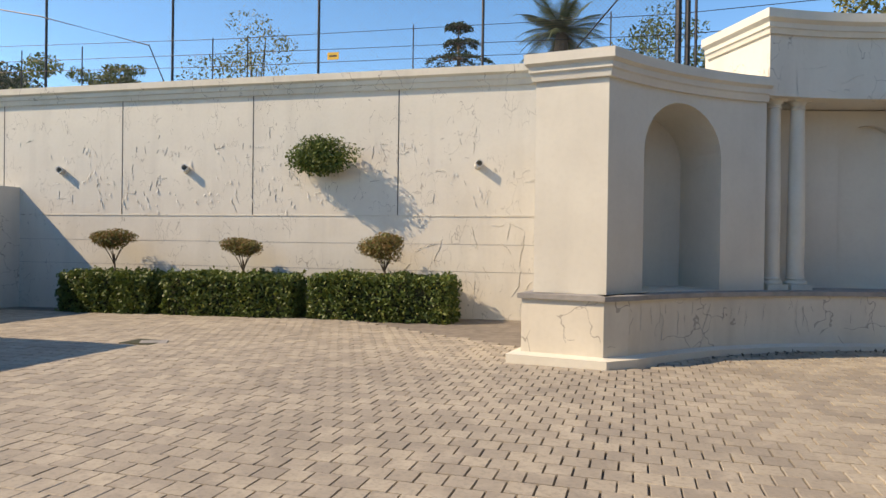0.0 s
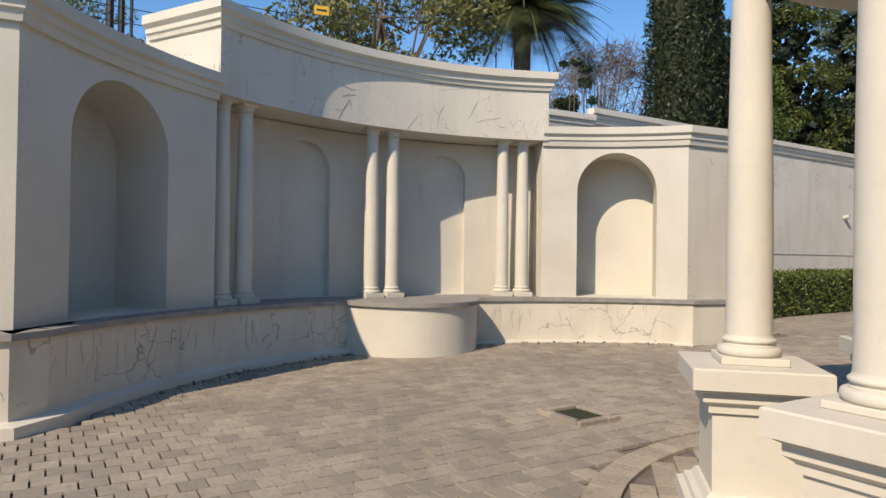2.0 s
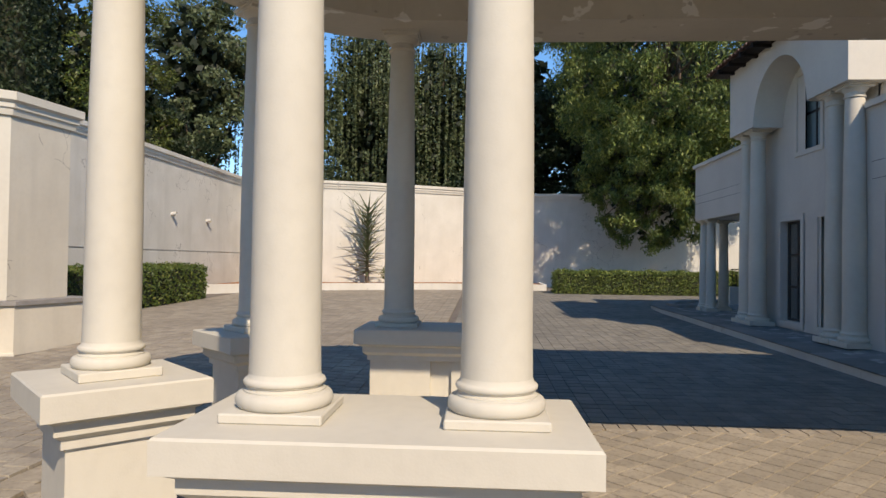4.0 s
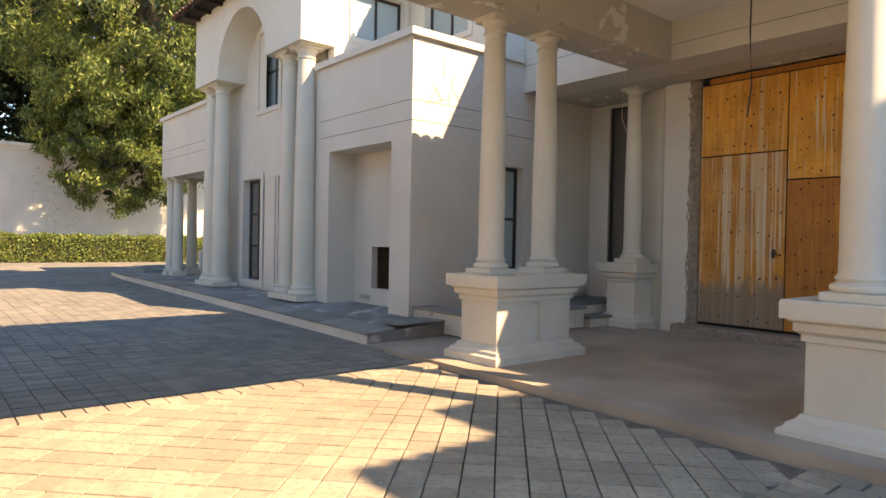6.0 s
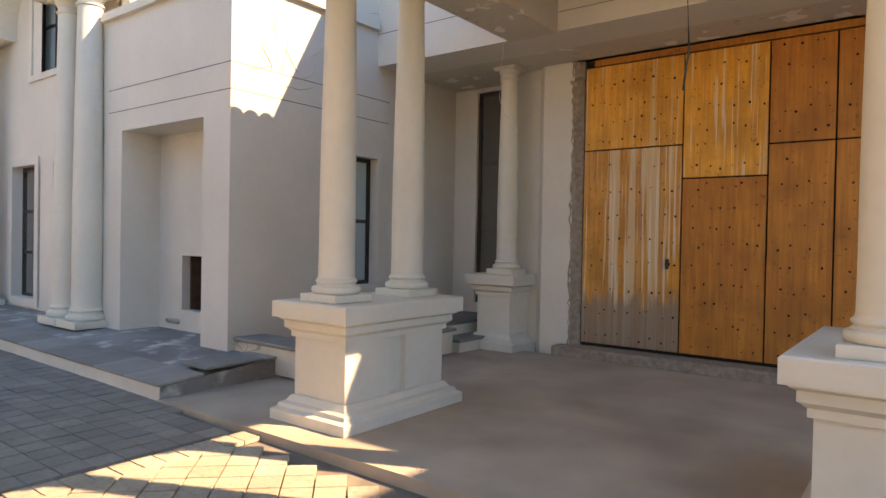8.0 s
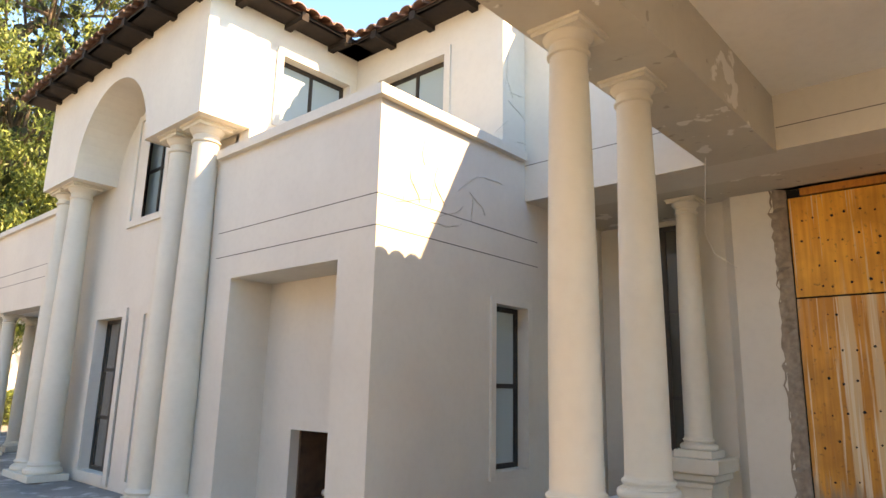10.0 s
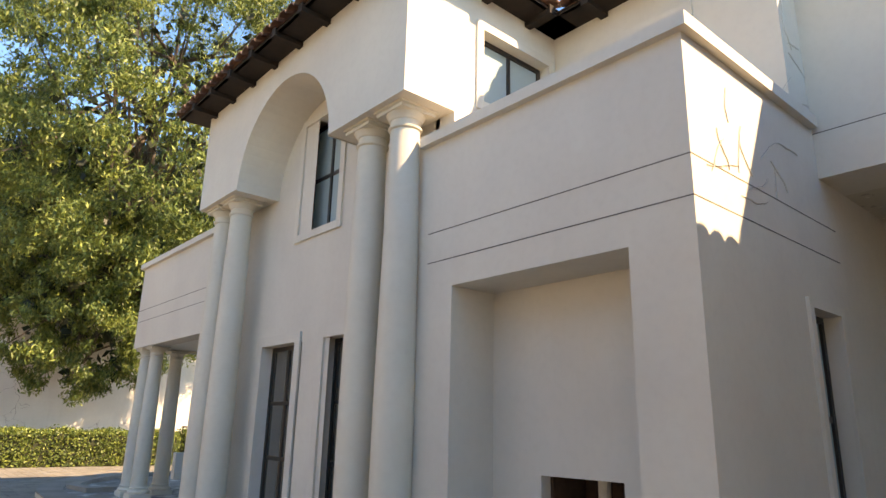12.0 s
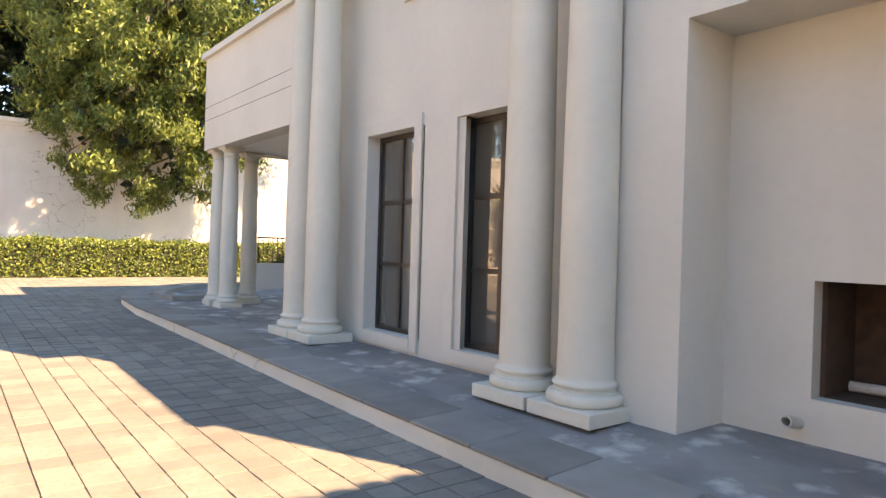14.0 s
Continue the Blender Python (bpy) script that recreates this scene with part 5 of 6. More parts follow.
ragged("wall_broken_edge", 7.08, 6.94, "raw broken brick edge of the door opening", 5)
ragged("wall_broken_edge", 3.36, 3.44, "raw broken brick edge of the door opening", 6)
part("floor_threshold", boxes((3.3, 7.2, -7.85, -7.35, 0.06, 0.2), bevel=0.02), RUBBLE, label="rough broken threshold below the boards", category="threshold", kind="structure")
wire("hanging_cable", [(4.6, -4.3, 4.48), (4.61, -4.3, 3.4), (4.585, -4.3, 2.9), (4.62, -4.3, 2.62)], 0.008, "black cable hanging from the porch ceiling")
wire("hanging_wire", [(7.22, -6.1, 3.93), (7.27, -6.1, 3.2), (7.2, -6.12, 3.0), (7.02, -6.12, 2.85)], 0.004, "thin white wire curling from the beam", PIPE)

# ---- cracks in the plaster ----
CRACK = simple("open_crack", (0.27, 0.24, 0.20), (0.19, 0.165, 0.135), 20, 0.95, strength=0.0)
LIP = simple("lifted_paint_lip", (0.70, 0.67, 0.60), (0.62, 0.59, 0.52), 20, 0.8, strength=0.0)


def cracks(label, at, starts, seed, width=0.006, lip=0.012):
    """Jagged open cracks with a lifted lip of paint beside them. at(u, d, z) gives the place u along the face and d in front of it; starts: u, z, heading, length."""
    rng_ = random.Random(seed)
    vs, fs, mats = [], [], []
    for u, z, heading, length in starts:
        a = radians(heading)
        pts = [(u, z)]
        left = length
        while left > 0:
            st = rng_.uniform(0.03, 0.08)
            a += rng_.uniform(-0.5, 0.5)
            a += (radians(heading) - a) * 0.35
            pts.append((pts[-1][0] + st * math.cos(a), pts[-1][1] + st * math.sin(a)))
            left -= st
        n = len(pts)
        for m_, off, half, out in ((0, 0.0, width, 0.0025), (1, -width * 1.6, lip * 0.5, 0.009)):
            rows = []
            for i, (p, q) in enumerate(pts):
                j, k = max(i - 1, 0), min(i + 1, n - 1)
                tx, tz = pts[k][0] - pts[j][0], pts[k][1] - pts[j][1]
                ln = math.hypot(tx, tz) or 1
                nx, nz = -tz / ln, tx / ln
                w = half * (0.25 + 0.75 * math.sin(math.pi * (i + 0.3) / n)) * rng_.uniform(0.5, 1.2)
                rows.append((len(vs), len(vs) + 1))
                vs.append(at(p + nx * (off + w), 0.002 if m_ else out, q + nz * (off + w)))
                vs.append(at(p + nx * (off - w), out, q + nz * (off - w)))
            for (a0, a1), (b0, b1) in zip(rows, rows[1:]):
                fs.append((a0, a1, b1, b0))
                mats.append(m_)
    me = bpy.data.meshes.new("plaster_cracks")
    me.from_pydata(vs, [], fs)
    me.materials.append(CRACK)
    me.materials.append(LIP)
    me.polygons.foreach_set("material_index", mats)
    return tagged(new("plaster_cracks", me), label, "cracks", "", "stuff")


side = lambda u, d, z: (XC - d, u, z)
cracks("branching cracks in the cream plaster of the house", side, [(-4.8, 3.95, -70, 0.4), (-4.75, 3.8, -120, 0.3), (-4.5, 3.75, -60, 0.35), (-4.4, 3.8, -110, 0.3), (-5.5, 4.02, 190, 0.35), (-5.5, 4.02, -20, 0.45), (-5.3, 3.8, -140, 0.3), (-5.2, 3.62, -30, 0.4), (-5.35, 3.75, -80, 0.25), (-4.2, 3.45, 170, 0.5), (-4.6, 4.2, -85, 0.3), (-6.0, 5.2, 170, 0.3), (-6.0, 5.1, -160, 0.4), (-6.0, 4.85, -60, 0.3), (-5.95, 5.5, -120, 0.35), (-6.1, 4.6, 160, 0.3), (-6.0, 5.75, -80, 0.4), (-4.7, 3.35, 175, 0.45)], 3, 0.0028, 0.004)
cr = random.Random(9)
north = lambda u, d, z: (u, nwall(u, d), z)
cracks("jagged cracks and lifting paint low on the tall wall", north, [(cr.uniform(-5.2, -0.9), cr.uniform(0.5, 2.2), cr.choice([-95, -80, -60, -120, 20, 160]), cr.uniform(0.25, 0.7)) for _ in range(24)], 5, 0.004, 0.007)
cracks("rows of small curled cracks across the tall wall", north, [(cr.choice([-15.5, -12.6, -12.2, -9.6, -8.4, -7.9, -4.8, -2.6]) + cr.gauss(0, 0.8), cr.choice([4.1, 3.95, 3.3, 2.9]) + cr.gauss(0, 0.2), cr.choice([-95, -88, -80, -100, 0]), cr.uniform(0.05, 0.26)) for _ in range(85)], 6, 0.0055, 0.011)
ledge_face = lambda u, d, z: (FC.x + (6.72 - d) * math.sin(radians(u / 0.117)), FC.y + (6.72 - d) * math.cos(radians(u / 0.117)), z)
cracks("dark upright cracks and runs on the low curved wall", ledge_face, [(cr.uniform(-6.3, 5.8), cr.uniform(0.6, 0.85), -90 + cr.uniform(-8, 8), cr.uniform(0.08, 0.42)) for _ in range(60)], 7, 0.0035, 0.005)


def bow_face(u, d, z):
    k = u / 0.1204
    return (FC.x + (6.9 - d) * math.sin(radians(k)), FC.y + (6.9 - d) * math.cos(radians(k)), z)


cracks("peeling edges of paint along the curved entablature", bow_face, [(cr.uniform(-3.4, 3.1), cr.uniform(4.25, 5.0), cr.choice([-90, 5, 175, -60, -120]), cr.uniform(0.1, 0.5)) for _ in range(18)], 8, 0.002, 0.009)

# ---- roof edges ----
def rafters(x0, x1, y0, y1, n, z, along_x, out, name="rafter"):
    root = thing("eave", "dark stained rafter ends under the tiled eave", "eaves")
    root["kind"] = "structure"
    for i in range(n):
        t = (i + 0.5) / n
        bm = bmesh.new()
        if along_x:
            x = x0 + (x1 - x0) * t
            box(bm, x - 0.05, x + 0.05, y0, y0 + out, z - 0.10, z + 0.02)
        else:
            y = y0 + (y1 - y0) * t
            box(bm, x0 - out, x0, y - 0.05, y + 0.05, z - 0.10, z + 0.02)
        part(name, bm, TIMBER, root)
    return root


rafters(XU - 0.1, XU2 + 0.1, YU, YU, 8, EAVE, True, 0.40)
rafters(XU, XU, YU - 2.2, YU, 3, EAVE, False, 0.40)
rafters(9.5, XU - 0.4, -5.9, -5.9, 3, EAVE, True, 0.40)
rafters(9.43, 9.43, -7.4, -5.95, 2, EAVE, False, 0.40)


def tile_edge(p0, p1, z, label, name="roof_tiles", rows=5, rise=0.36, inward=(0, -1)):
    """Barrel tiles along an eave, each one its own mesh under the eave's empty; rows go up the slope."""
    root = thing(name, label, "roof tiles")
    root["kind"] = "structure"
    d = Vector((p1[0] - p0[0], p1[1] - p0[1]))
    L = d.length
    d.normalize()
    inn = Vector(inward)
    n = int(L / 0.21)
    first = None
    for r in range(rows):
        for i in range(n):
            if first is None:
                bm = bmesh.new()
                k = 7
                ring = []
                for yy, zz, s in ((-0.03, 0.0, 1.0), (0.36, 0.13, 0.9)):
                    ring.append([bm.verts.new((0.105 * s * math.cos(math.pi * q / k), yy, zz + 0.075 * s * math.sin(math.pi * q / k))) for q in range(k + 1)])
                    ring.append([bm.verts.new((0.09 * s * math.cos(math.pi * q / k), yy, zz + 0.06 * s * math.sin(math.pi * q / k))) for q in range(k + 1)])
                for a, b in ((ring[0], ring[2]), (ring[1], ring[3]), (ring[0], ring[1])):
                    for q in range(k):
                        bm.faces.new((a[q], a[q + 1], b[q + 1], b[q]))
                first = part("roof_tile", bm, TILE, root)
                me = first.data
                ob = first
            else:
                ob = new("roof_tile", me)
                ob.parent = root
            s = (i + 0.5) * L / n
            px, py = p0[0] + d.x * s + inn.x * 0.33 * r, p0[1] + d.y * s + inn.y * 0.33 * r
            ob.matrix_basis = pose(px, py, z + rise * 0.33 * r + 0.012 * math.sin(i * 3.1 + r), 0, 0, math.degrees(math.atan2(-inn.x, inn.y)))
    part("fascia", boxes((0, L, -0.02, 0.02, -0.05, 0.0)), TIMBER, root).matrix_basis = pose(p0[0] + inn.x * 0.08, p0[1] + inn.y * 0.08, z, 0, 0, math.degrees(math.atan2(d.y, d.x)))
    return root


OV = 0.42
ze = EAVE + 0.02
SL = 1.5 / 3.0
tile_edge((XU - OV, YU + OV), (XU2 + OV, YU + OV), ze, "terracotta barrel tiles along the front eave", rise=SL, rows=4)
tile_edge((XU - OV, -5.5), (XU - OV, YU + OV), ze, "terracotta barrel tiles along the side eave", rise=SL, rows=3, inward=(1, 0))
tile_edge((9.43 - OV, -5.9 + OV), (XU - OV, -5.9 + OV), ze, "terracotta barrel tiles along the rear eave", rise=SL, rows=3)
tile_edge((-2.13, -3.7), (-2.13, -5.2), ze, "terracotta barrel tiles along the eave of the far wing", rise=SL, rows=1, inward=(-1, 0))
tile_edge((9.43 - OV, -7.4), (9.43 - OV, -5.9 + OV), ze, "terracotta barrel tiles along the return eave", rise=SL, rows=3, inward=(1, 0))
# porch roof: a low tiled skirt
bm = bmesh.new()
sweep(bm, mid, [(0.52, 4.56), (0.52, 4.62), (-0.7, 5.2), (-0.7, 5.14), (-0.3, 4.56)])
part("roof_porch", bm, TILE, label="low tiled roof round the porch", category="roof", kind="structure")
bm = bmesh.new()
prism(bm, pl_porch, 5.05, 5.15)
part("roof_porch_deck", bm, CEMENT, label="flat middle of the porch roof", category="roof", kind="structure")
tile_edge((XBA + 0.56, -6.1), (XBA + 0.56, 3.0), 4.62, "barrel tiles along the porch eave", rise=0.47, rows=1, inward=(-1, 0))
tile_edge((XBB - 0.56, 3.0), (XBB - 0.56, -6.1), 4.62, "barrel tiles along the porch eave", rise=0.47, rows=1, inward=(1, 0))

# ---- grooves, mouldings and small parts of the house ----
# thin strips on the flat wall, coloured like the shade in a groove
GROOVE = simple("groove_shade_strip", (0.17, 0.16, 0.145), (0.12, 0.11, 0.10), 12, 0.9)
for z, zw in ((3.18, 3.55), (3.48, 3.78)):
    part("trim_groove", boxes((XC, 12.2, YF, YF + 0.002, z, z + 0.010)), GROOVE, label="fine dark strip for the shade of an incised groove round the parapet", category="groove", kind="structure")
    part("trim_groove", boxes((XC - 0.002, XC, -6.6, YF, z, z + 0.010)), GROOVE, label="fine dark strip for the shade of an incised groove round the parapet", category="groove", kind="structure")
    part("trim_groove", boxes((XU2 + 0.05, 21.45, YF, YF + 0.002, zw, zw + 0.01)), GROOVE, label="fine dark strip for the shade of an incised groove round the parapet", category="groove", kind="structure")
part("trim_groove", boxes((7.32, XC, -6.35, -6.348, 4.38, 4.39)), GROOVE, label="fine dark strip for the shade of an incised groove over the entrance", category="groove", kind="structure")
part("trim_groove", boxes((3.9, 6.66, -6.35, -6.348, 4.15, 4.158)), GROOVE, label="fine dark strip for the shade of an incised groove over the entrance", category="groove", kind="structure")
# service opening in the recess
box_ = thing("service_box", "dark service opening with grey waste pipes inside", "service opening", (10.86, YF - 0.67, 0.55))
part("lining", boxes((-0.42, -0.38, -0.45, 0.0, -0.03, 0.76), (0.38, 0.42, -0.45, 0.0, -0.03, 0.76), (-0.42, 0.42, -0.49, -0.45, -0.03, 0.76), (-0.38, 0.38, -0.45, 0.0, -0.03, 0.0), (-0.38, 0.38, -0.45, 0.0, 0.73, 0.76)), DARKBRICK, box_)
bm = bmesh.new()
tube(bm, [(0.0, -0.2, 0.75), (0.0, -0.2, 0.3), (-0.16, -0.2, 0.08)], 0.055, 10)
part("waste_pipe", bm, PIPE, box_, smooth=True)
bm = bmesh.new()
tube(bm, [(-0.36, -0.34, 0.05), (0.36, -0.34, 0.04)], 0.035, 10)
part("waste_pipe", bm, PIPE, box_, smooth=True)
drain_pipe(11.34, YF - 0.03 - 0.55, 0.37, 180, 0.038, "small grey drain stub low in the recess")
# planter beside the house wall
pr = thing("planter", "low cream-sided planter with dark stone coping and an empty bed", "planter")
part("coping", boxes((8.10, XC, -4.48, -4.07, 0.385, 0.425), (8.10, 8.50, -6.5, -4.48, 0.385, 0.425), (8.50, XC, -6.5, -5.7, 0.385, 0.425), bevel=0.008), SLATE, pr, "dark stone coping slabs")
part("side_wall", boxes((8.14, XC, -4.44, -4.10, 0.1, 0.385), (8.14, 8.46, -6.46, -4.44, 0.1, 0.385), (8.46, XC, -6.46, -5.74, 0.1, 0.385)), CRACKED, pr, "chipped cream plaster side")
part("soil", boxes((8.46, XC, -5.74, -4.44, 0.2, 0.29)), SOIL, pr)
part("floor_step_upper", boxes((8.45, 9.43, -8.2, -6.5, 0.385, 0.425)), SLATE, label="dark stone top step beside the entrance", category="step", kind="structure")
part("floor_step_riser", boxes((8.48, 9.43, -8.2, -6.53, 0.1, 0.385)), CRACKED, label="cream plastered riser of the top step", category="step", kind="structure")
part("floor_step_lower", boxes((8.12, 8.479, -8.2, -6.6, 0.21, 0.245)), SLATE, label="dark stone lower step beside the entrance", category="step", kind="structure")
part("floor_step_riser", boxes((8.15, 8.479, -8.2, -6.63, 0.05, 0.21)), CRACKED, label="cream plastered riser of the lower step", category="step", kind="structure")
# railing of the side porch
rl = thing("railing", "black steel railing of the side porch", "railing", (24.6, -8.5, 0.9), 90)
part("top_rail", boxes((-2.2, 2.2, -0.02, 0.02, 0.60, 0.64)), METAL, rl)
part("bottom_rail", boxes((-2.2, 2.2, -0.015, 0.015, 0.02, 0.05)), METAL, rl)
for k in range(36):
    part("baluster", boxes((-2.17 + k * 0.124, -2.155 + k * 0.124, -0.008, 0.008, 0.05, 0.60)), METAL, rl)
part("wall_porch_low", boxes((24.5, 24.7, -12, -6.2, 0.2, 0.9)), HOUSE, label="low plastered wall under the railing", category="wall", kind="structure")
# copings of the terrace edge
for k in range(len(edge) - 3):
    (xa, ya), (xb, yb) = edge[k], edge[k + 1]
    L = math.hypot(xb - xa, yb - ya)
    if xa == xb and xa < 9:
        yb -= 0.455
        L -= 0.455
    n = max(1, round(L / 0.62))
    for i in range(n):
        a, b = i * L / n, (i + 1) * L / n
        dx, dy = (xb - xa) / L, (yb - ya) / L
        zm = edge_z(xa + dx * (a + b) / 2) if k else 0.5 * (TER + edge_z(xa))
        fall = math.degrees(math.atan2(TER - zm, 1.22)) if k else 0.0
        o = part("edge_slab", boxes((0.004, b - a - 0.004, -0.45, 0.02, 0.006, 0.032), bevel=0.006), SLATE, bpy.data.objects["floor_terrace"])
        o.matrix_basis = pose(xa + dx * a, ya + dy * a, edge_z(xa + dx * a) if k else TER - 0.008, -fall, -math.degrees(0.012) if 0 < k < 4 else 0, math.degrees(math.atan2(dy, dx)))
bm = bmesh.new()
for (xa, ya), (xb, yb) in zip(edge[1:], edge[2:]):
    va = [bm.verts.new(p) for p in ((xa, ya + 0.004, -0.2), (xb, yb + 0.004, -0.2), (xb, yb + 0.004, edge_z(xb) + 0.003), (xa, ya + 0.004, edge_z(xa) + 0.003))]
    vb = [bm.verts.new(v.co + Vector((0, -0.012, 0))) for v in va]
    bm.faces.new(va)
    bm.faces.new(vb[::-1])
    for q in range(4):
        bm.faces.new((va[q], va[(q + 1) % 4], vb[(q + 1) % 4], vb[q]))
part("trim_terrace_riser", bm, BOUNDARY, label="cream painted riser of the terrace edge", category="riser", kind="structure")
# small pool basin curb at the far bend
bm = bmesh.new()
sweep(bm, [(22.3, -4.6), (22.2, -3.85), (22.9, -3.75), (24.0, -4.25), (24.9, -4.95), (25.5, -5.8), (26.2, -7.2), (26.8, -9.0)], [(0.0, TER), (0.0, TER + 0.10), (-0.22, TER + 0.10), (-0.22, TER)])
part("trim_basin_kerb", bm, SLATE, label="raised dark stone kerb at the bend of the terrace", category="kerb", kind="structure")

bm = bmesh.new()
sweep(bm, ledge_path[:-1], [(0.0, -0.1), (0.0, 0.09), (0.03, 0.06 + 0.02), (0.17, 0.065), (0.17, -0.1)])
part("trim_mortar_fillet", bm, CREAM, label="pale mortar strip at the foot of the low wall", category="fillet", kind="structure")
# ---- open manhole in the drive ----
mh = thing("open_pit", "small open pit in the paving with a light brick rim", "pit", (5.03, 7.25, ground_z(5)))
for k, (x, y, t) in enumerate(((-0.26, 0.0, 90), (0.26, 0.0, 90), (0.0, 0.3, 0), (0.0, -0.3, 0))):
    for q in (-1, 0, 1):
        o = part("brick", boxes((-0.1, 0.1, -0.045, 0.045, -0.06, 0.045), bevel=0.006), PAVER, mh)
        o.matrix_basis = pose(x + (q * 0.19 if t == 0 else 0), y + (q * 0.19 if t == 90 else 0), 0, 0, 0, t + 3 * q)
# flat dark plate, the shade down in the pit is only its colour
part("pit_bottom", boxes((-0.22, 0.22, -0.26, 0.26, -0.03, 0.012)), SHADE_FILL, mh)
dr = thing("drain_hole", "dark broken drain opening in the paving", "drain", (-7.9, 9.6, ground_z(-7.9)))
# flat dark plate coloured like the shade of an open hole
part("grate", boxes((-0.3, 0.3, -0.25, 0.25, -0.02, 0.012)), SHADE_FILL, dr)
part("cover", boxes((-0.05, 0.4, -0.22, 0.02, 0.0, 0.03), bevel=0.005), COPING, dr).rotation_euler = (0.12, 0, 0.5)

# ---- paving ----
class Paver:
    def __init__(self):
        self.meshes = {}

    def mesh(self, w, d, zone):
        key = (round(w, 3), round(d, 3), zone)
        if key not in self.meshes:
            bm = bmesh.new()
            x, y, b = w / 2, d / 2, 0.005
            lo = [bm.verts.new(p) for p in ((-x, -y, -0.03), (x, -y, -0.03), (x, y, -0.03), (-x, y, -0.03))]
            md = [bm.verts.new(p) for p in ((-x, -y, -b), (x, -y, -b), (x, y, -b), (-x, y, -b))]
            hi = [bm.verts.new(p) for p in ((-x + b, -y + b, 0), (x - b, -y + b, 0), (x - b, y - b, 0), (-x + b, y - b, 0))]
            for r, s in ((lo, md), (md, hi)):
                for k in range(4):
                    bm.faces.new((r[k], r[(k + 1) % 4], s[(k + 1) % 4], s[k]))
            bm.faces.new(hi)
            me = bpy.data.meshes.new("paver")
            bmesh.ops.recalc_face_normals(bm, faces=bm.faces)
            bm.to_mesh(me)
            bm.free()
            me.materials.append(PAVERS[zone][0])
            self.meshes[key] = me
        return self.meshes[key]


pv = Paver()
rng = random.Random(4)
cells = []  # (distance, x, y, turn, w, d)


def inside_porch(x, y):
    if 3.2 < x < 7.45 and -2.8 < y <= 3.1:
        return True
    return y > 3.1 and math.hypot(x - 5.3, y - 3.1) < 3.08


def zone_of(x, y):
    return "porch" if inside_porch(x, y) else "east" if x > 7.4 and y < 3.4 else "drive"


def blocked(x, y):
    if y < -2.66 and x > 8.1 and x < 20:
        return True
    if x > 18 and y < -2.95 - 0.5 * max(0, x - 20.5) ** 1.25:
        return True
    if 2.5 < x < 8.3 and y < -2.8:
        return True
    if x <= 2.5 and y < -6.2:
        return True
    r = math.hypot(x - FC.x, y - FC.y)
    a = math.degrees(math.atan2(x - FC.x, y - FC.y))
    if r > 6.7 and -56 < a < 51:
        return True
    if y > 9.5 and x > -1.3 and x < 0.5:
        return True
    if 10.5 < x <= 14 and y > 10.1:
        return True
    if y > nwall(x, 1.15) or (x > 14 and y > 12.5):
        return True
    if x > 25.5 and y > 12.6 - (x - 27.2) * 1.3:
        return True
    if 4.8 < x < 5.27 and 6.98 < y < 7.52:
        return True
    return x > 31.6


W1, D1 = 0.212, 0.225
for j in range(-30, 110):
    y = j * D1
    for i in range(-75, 152):
        x = i * W1 + (0.5 * W1 if j % 2 else 0)
        if -16 < x < 31.6 and not blocked(x, y) and not inside_porch(x, y):
            if y < 3.4 and x > 7.4:
                continue
            cells.append((x, y, 0, W1 - 0.013, D1 - 0.005))
W2 = 0.20
for j in range(-70, 20):
    for i in range(30, 160):
        x, y = i * W2, j * W2
        if x > 7.5 and y < 3.35 and -14 < y and not blocked(x, y) and not inside_porch(x, y):
            cells.append((x, y, 0, W2 - 0.0025, W2 - 0.0025))
c45 = math.cos(math.pi / 4)
for j in range(-40, 60):
    for i in range(-40, 60):
        u, v = i * W2, j * W2
        x, y = 5.2 + (u - v) * c45, 1.0 + (u + v) * c45
        inner = (3.45 < x < 7.2 and -2.62 < y <= 3.1) or (y > 3.1 and math.hypot(x - 5.3, y - 3.1) < 2.72)
        if inner:
            cells.append((x, y, 45, W2 - 0.007, W2 - 0.007))
for k in range(0, 60):
    a = math.pi * (k + 0.5) / 60 * 1.0
    cells.append((5.3 + 2.92 * math.cos(a), 3.1 + 2.92 * math.sin(a), math.degrees(a), 0.27, 0.150))
for k in range(40):
    y = -2.72 + k * 0.15
    for x in (3.3, 7.34):
        if y < 3.1:
            cells.append((x, y, 0, 0.22, 0.143))
for k in range(60):
    cells.append((8.4 + k * 0.2, -2.81, 0, 0.193, 0.26))
near = [(-3.5, 3.2), (1.0, 5.0), (4.5, 0.0), (8.5, -0.5), (2.5, 5.5), (12, -1.0)]


def score(c):
    return min(math.hypot(c[0] - p[0], c[1] - p[1]) for p in near)


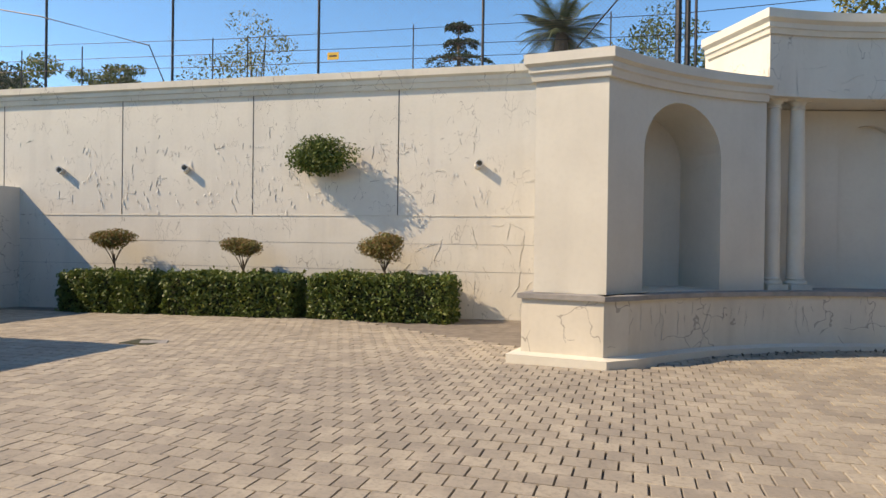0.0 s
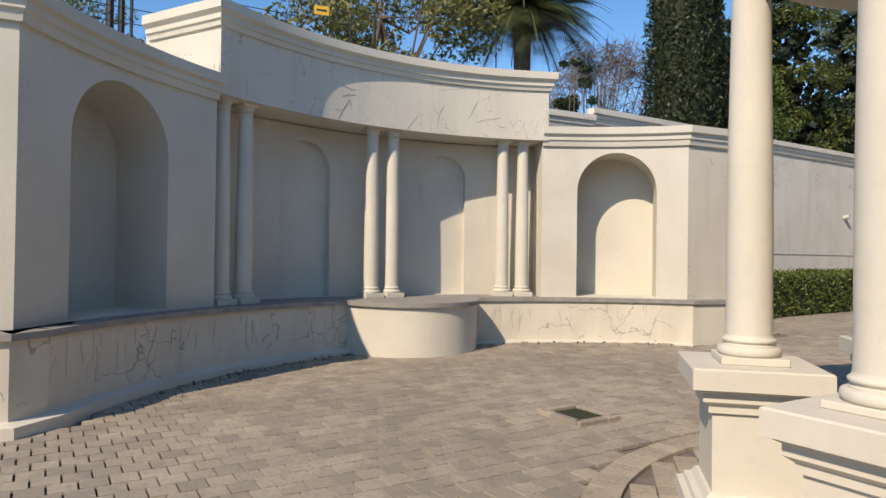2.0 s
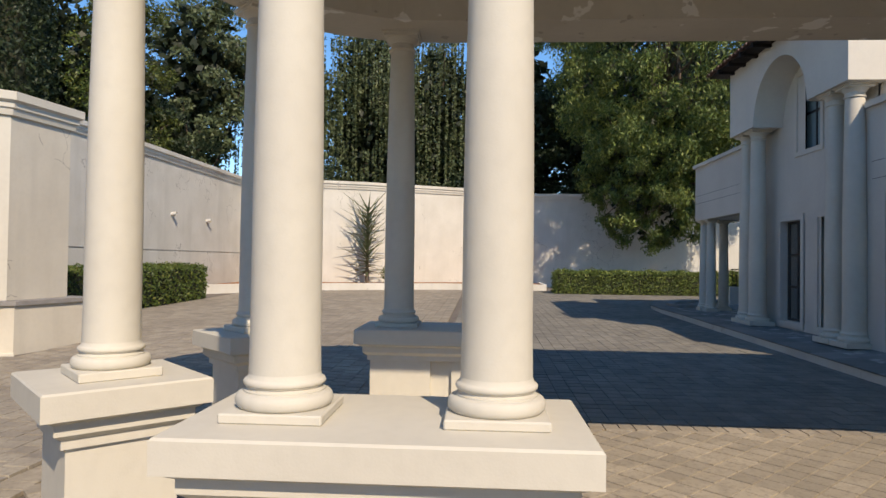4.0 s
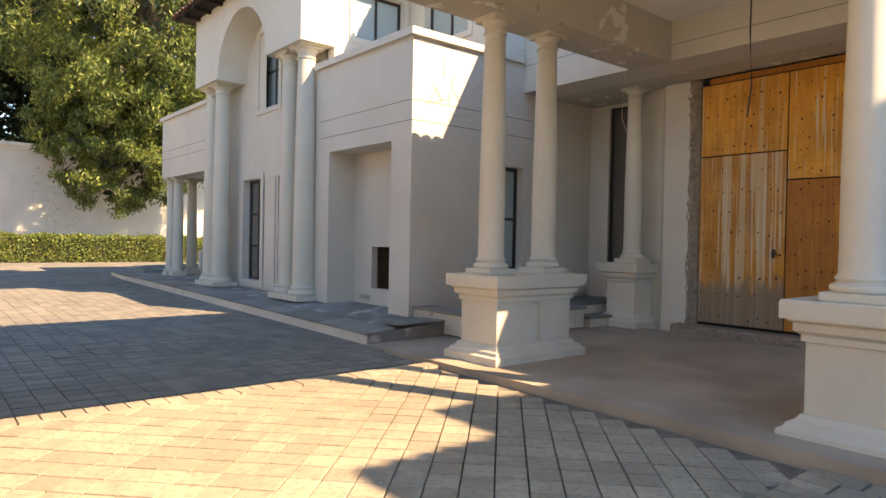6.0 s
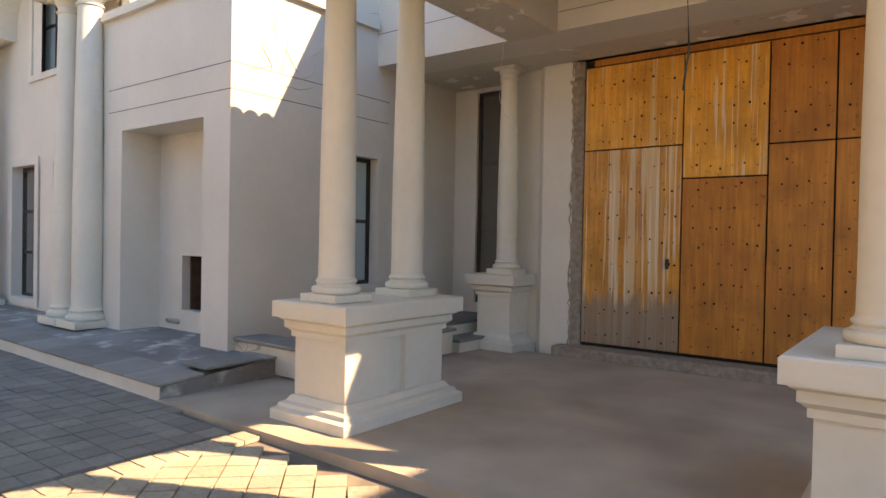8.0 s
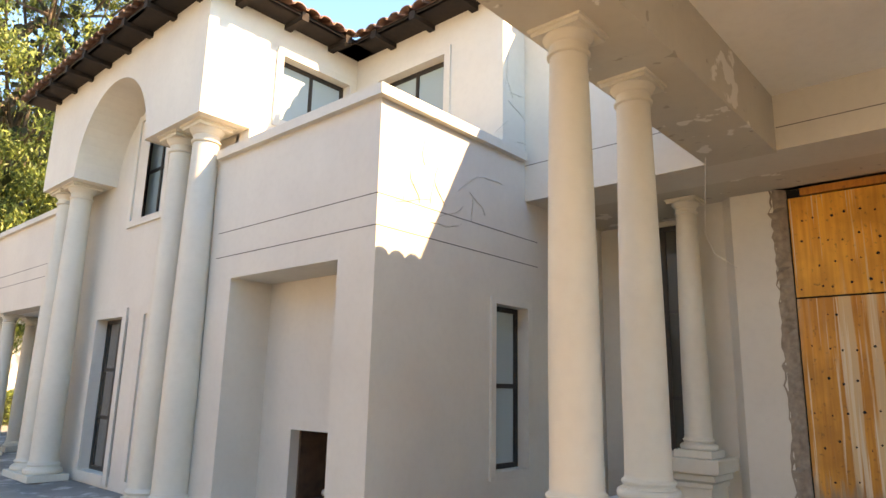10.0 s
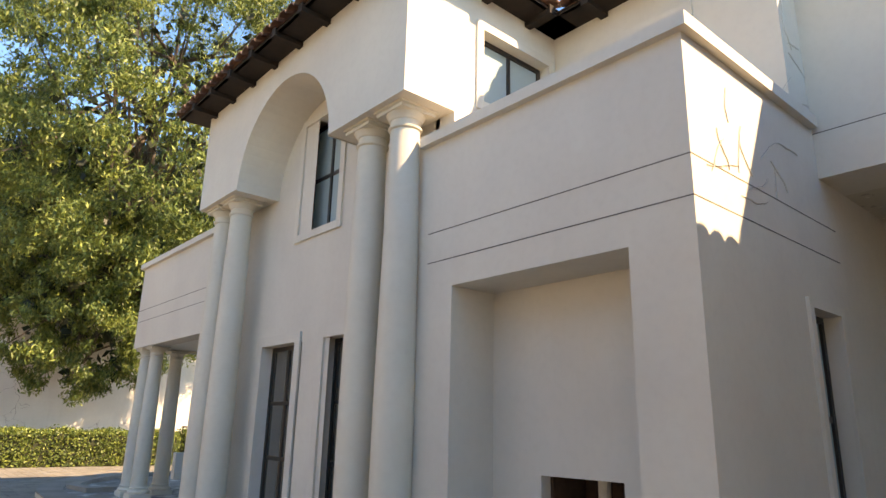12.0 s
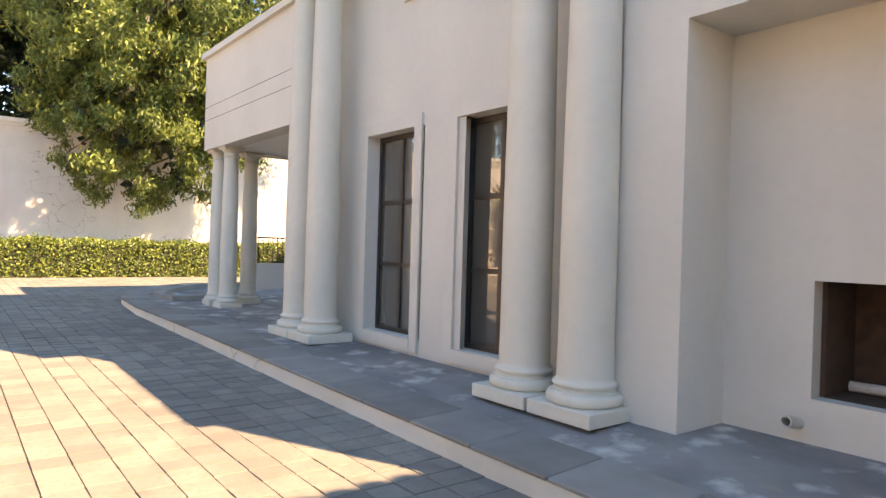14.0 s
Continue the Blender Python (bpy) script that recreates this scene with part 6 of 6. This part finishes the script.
cells.sort(key=score)
LIMIT = 300
for c in cells[:LIMIT]:
    o = new("paver", pv.mesh(c[3], c[4], zone_of(c[0], c[1])))
    o.parent = ground
    o.matrix_basis = pose(c[0] + rng.uniform(-0.002, 0.002), c[1] + rng.uniform(-0.002, 0.002), ground_z(c[0]) + rng.uniform(-0.002, 0.002), rng.uniform(-0.5, 0.5), rng.uniform(-0.5, 0.5), c[2] + rng.uniform(-0.6, 0.6))


def joined(cells, name, label):
    vs, fs, slots = [], [], []
    zones = list(PAVERS)
    for x, y, t, w, d in cells:
        slots += [zones.index(zone_of(x, y))] * 5
        a = radians(t + rng.uniform(-0.6, 0.6))
        ca, sa = math.cos(a), math.sin(a)
        z = ground_z(x) + rng.uniform(-0.0025, 0.0025)
        tx, ty = rng.uniform(-0.008, 0.008), rng.uniform(-0.008, 0.008)
        k = len(vs)
        b = 0.003
        for ix, dz in ((0, -0.03), (b, 0.0)):
            hx, hy = w / 2 - ix, d / 2 - ix
            for sx, sy in ((-1, -1), (1, -1), (1, 1), (-1, 1)):
                vs.append((x + ca * sx * hx - sa * sy * hy, y + sa * sx * hx + ca * sy * hy, z + (dz if dz else sx * hx * tx + sy * hy * ty)))
        for q in range(4):
            fs.append((k + q, k + (q + 1) % 4, k + 4 + (q + 1) % 4, k + 4 + q))
        fs.append((k + 4, k + 5, k + 6, k + 7))
    me = bpy.data.meshes.new(name)
    me.from_pydata(vs, [], fs)
    for z_ in zones:
        me.materials.append(PAVERS[z_][1])
    me.polygons.foreach_set("material_index", slots)
    ob = new(name, me)
    ob.parent = ground
    return tagged(ob, label, kind="stuff")


joined(cells[LIMIT:], "paver_field", "worn brownish-grey clay pavers with sandy joints")

# dry leaves blown against the low wall
rng2 = np.random.default_rng(8)
aa = np.radians(rng2.uniform(-45, 48, 150))
rr = 6.72 - 0.15 - np.abs(rng2.normal(0, 0.16, 150))
pp = np.stack([FC.x + rr * np.sin(aa), FC.y + rr * np.cos(aa), 0.012 * (FC.x + rr * np.sin(aa) - 4) + 0.015], 1)
tagged(leaf_mesh("fallen_leaf", pp, 0.06, BARK, None, rng2, aspect=0.6), "dry brown leaves along the foot of the wall", "leaf litter", "", "stuff")
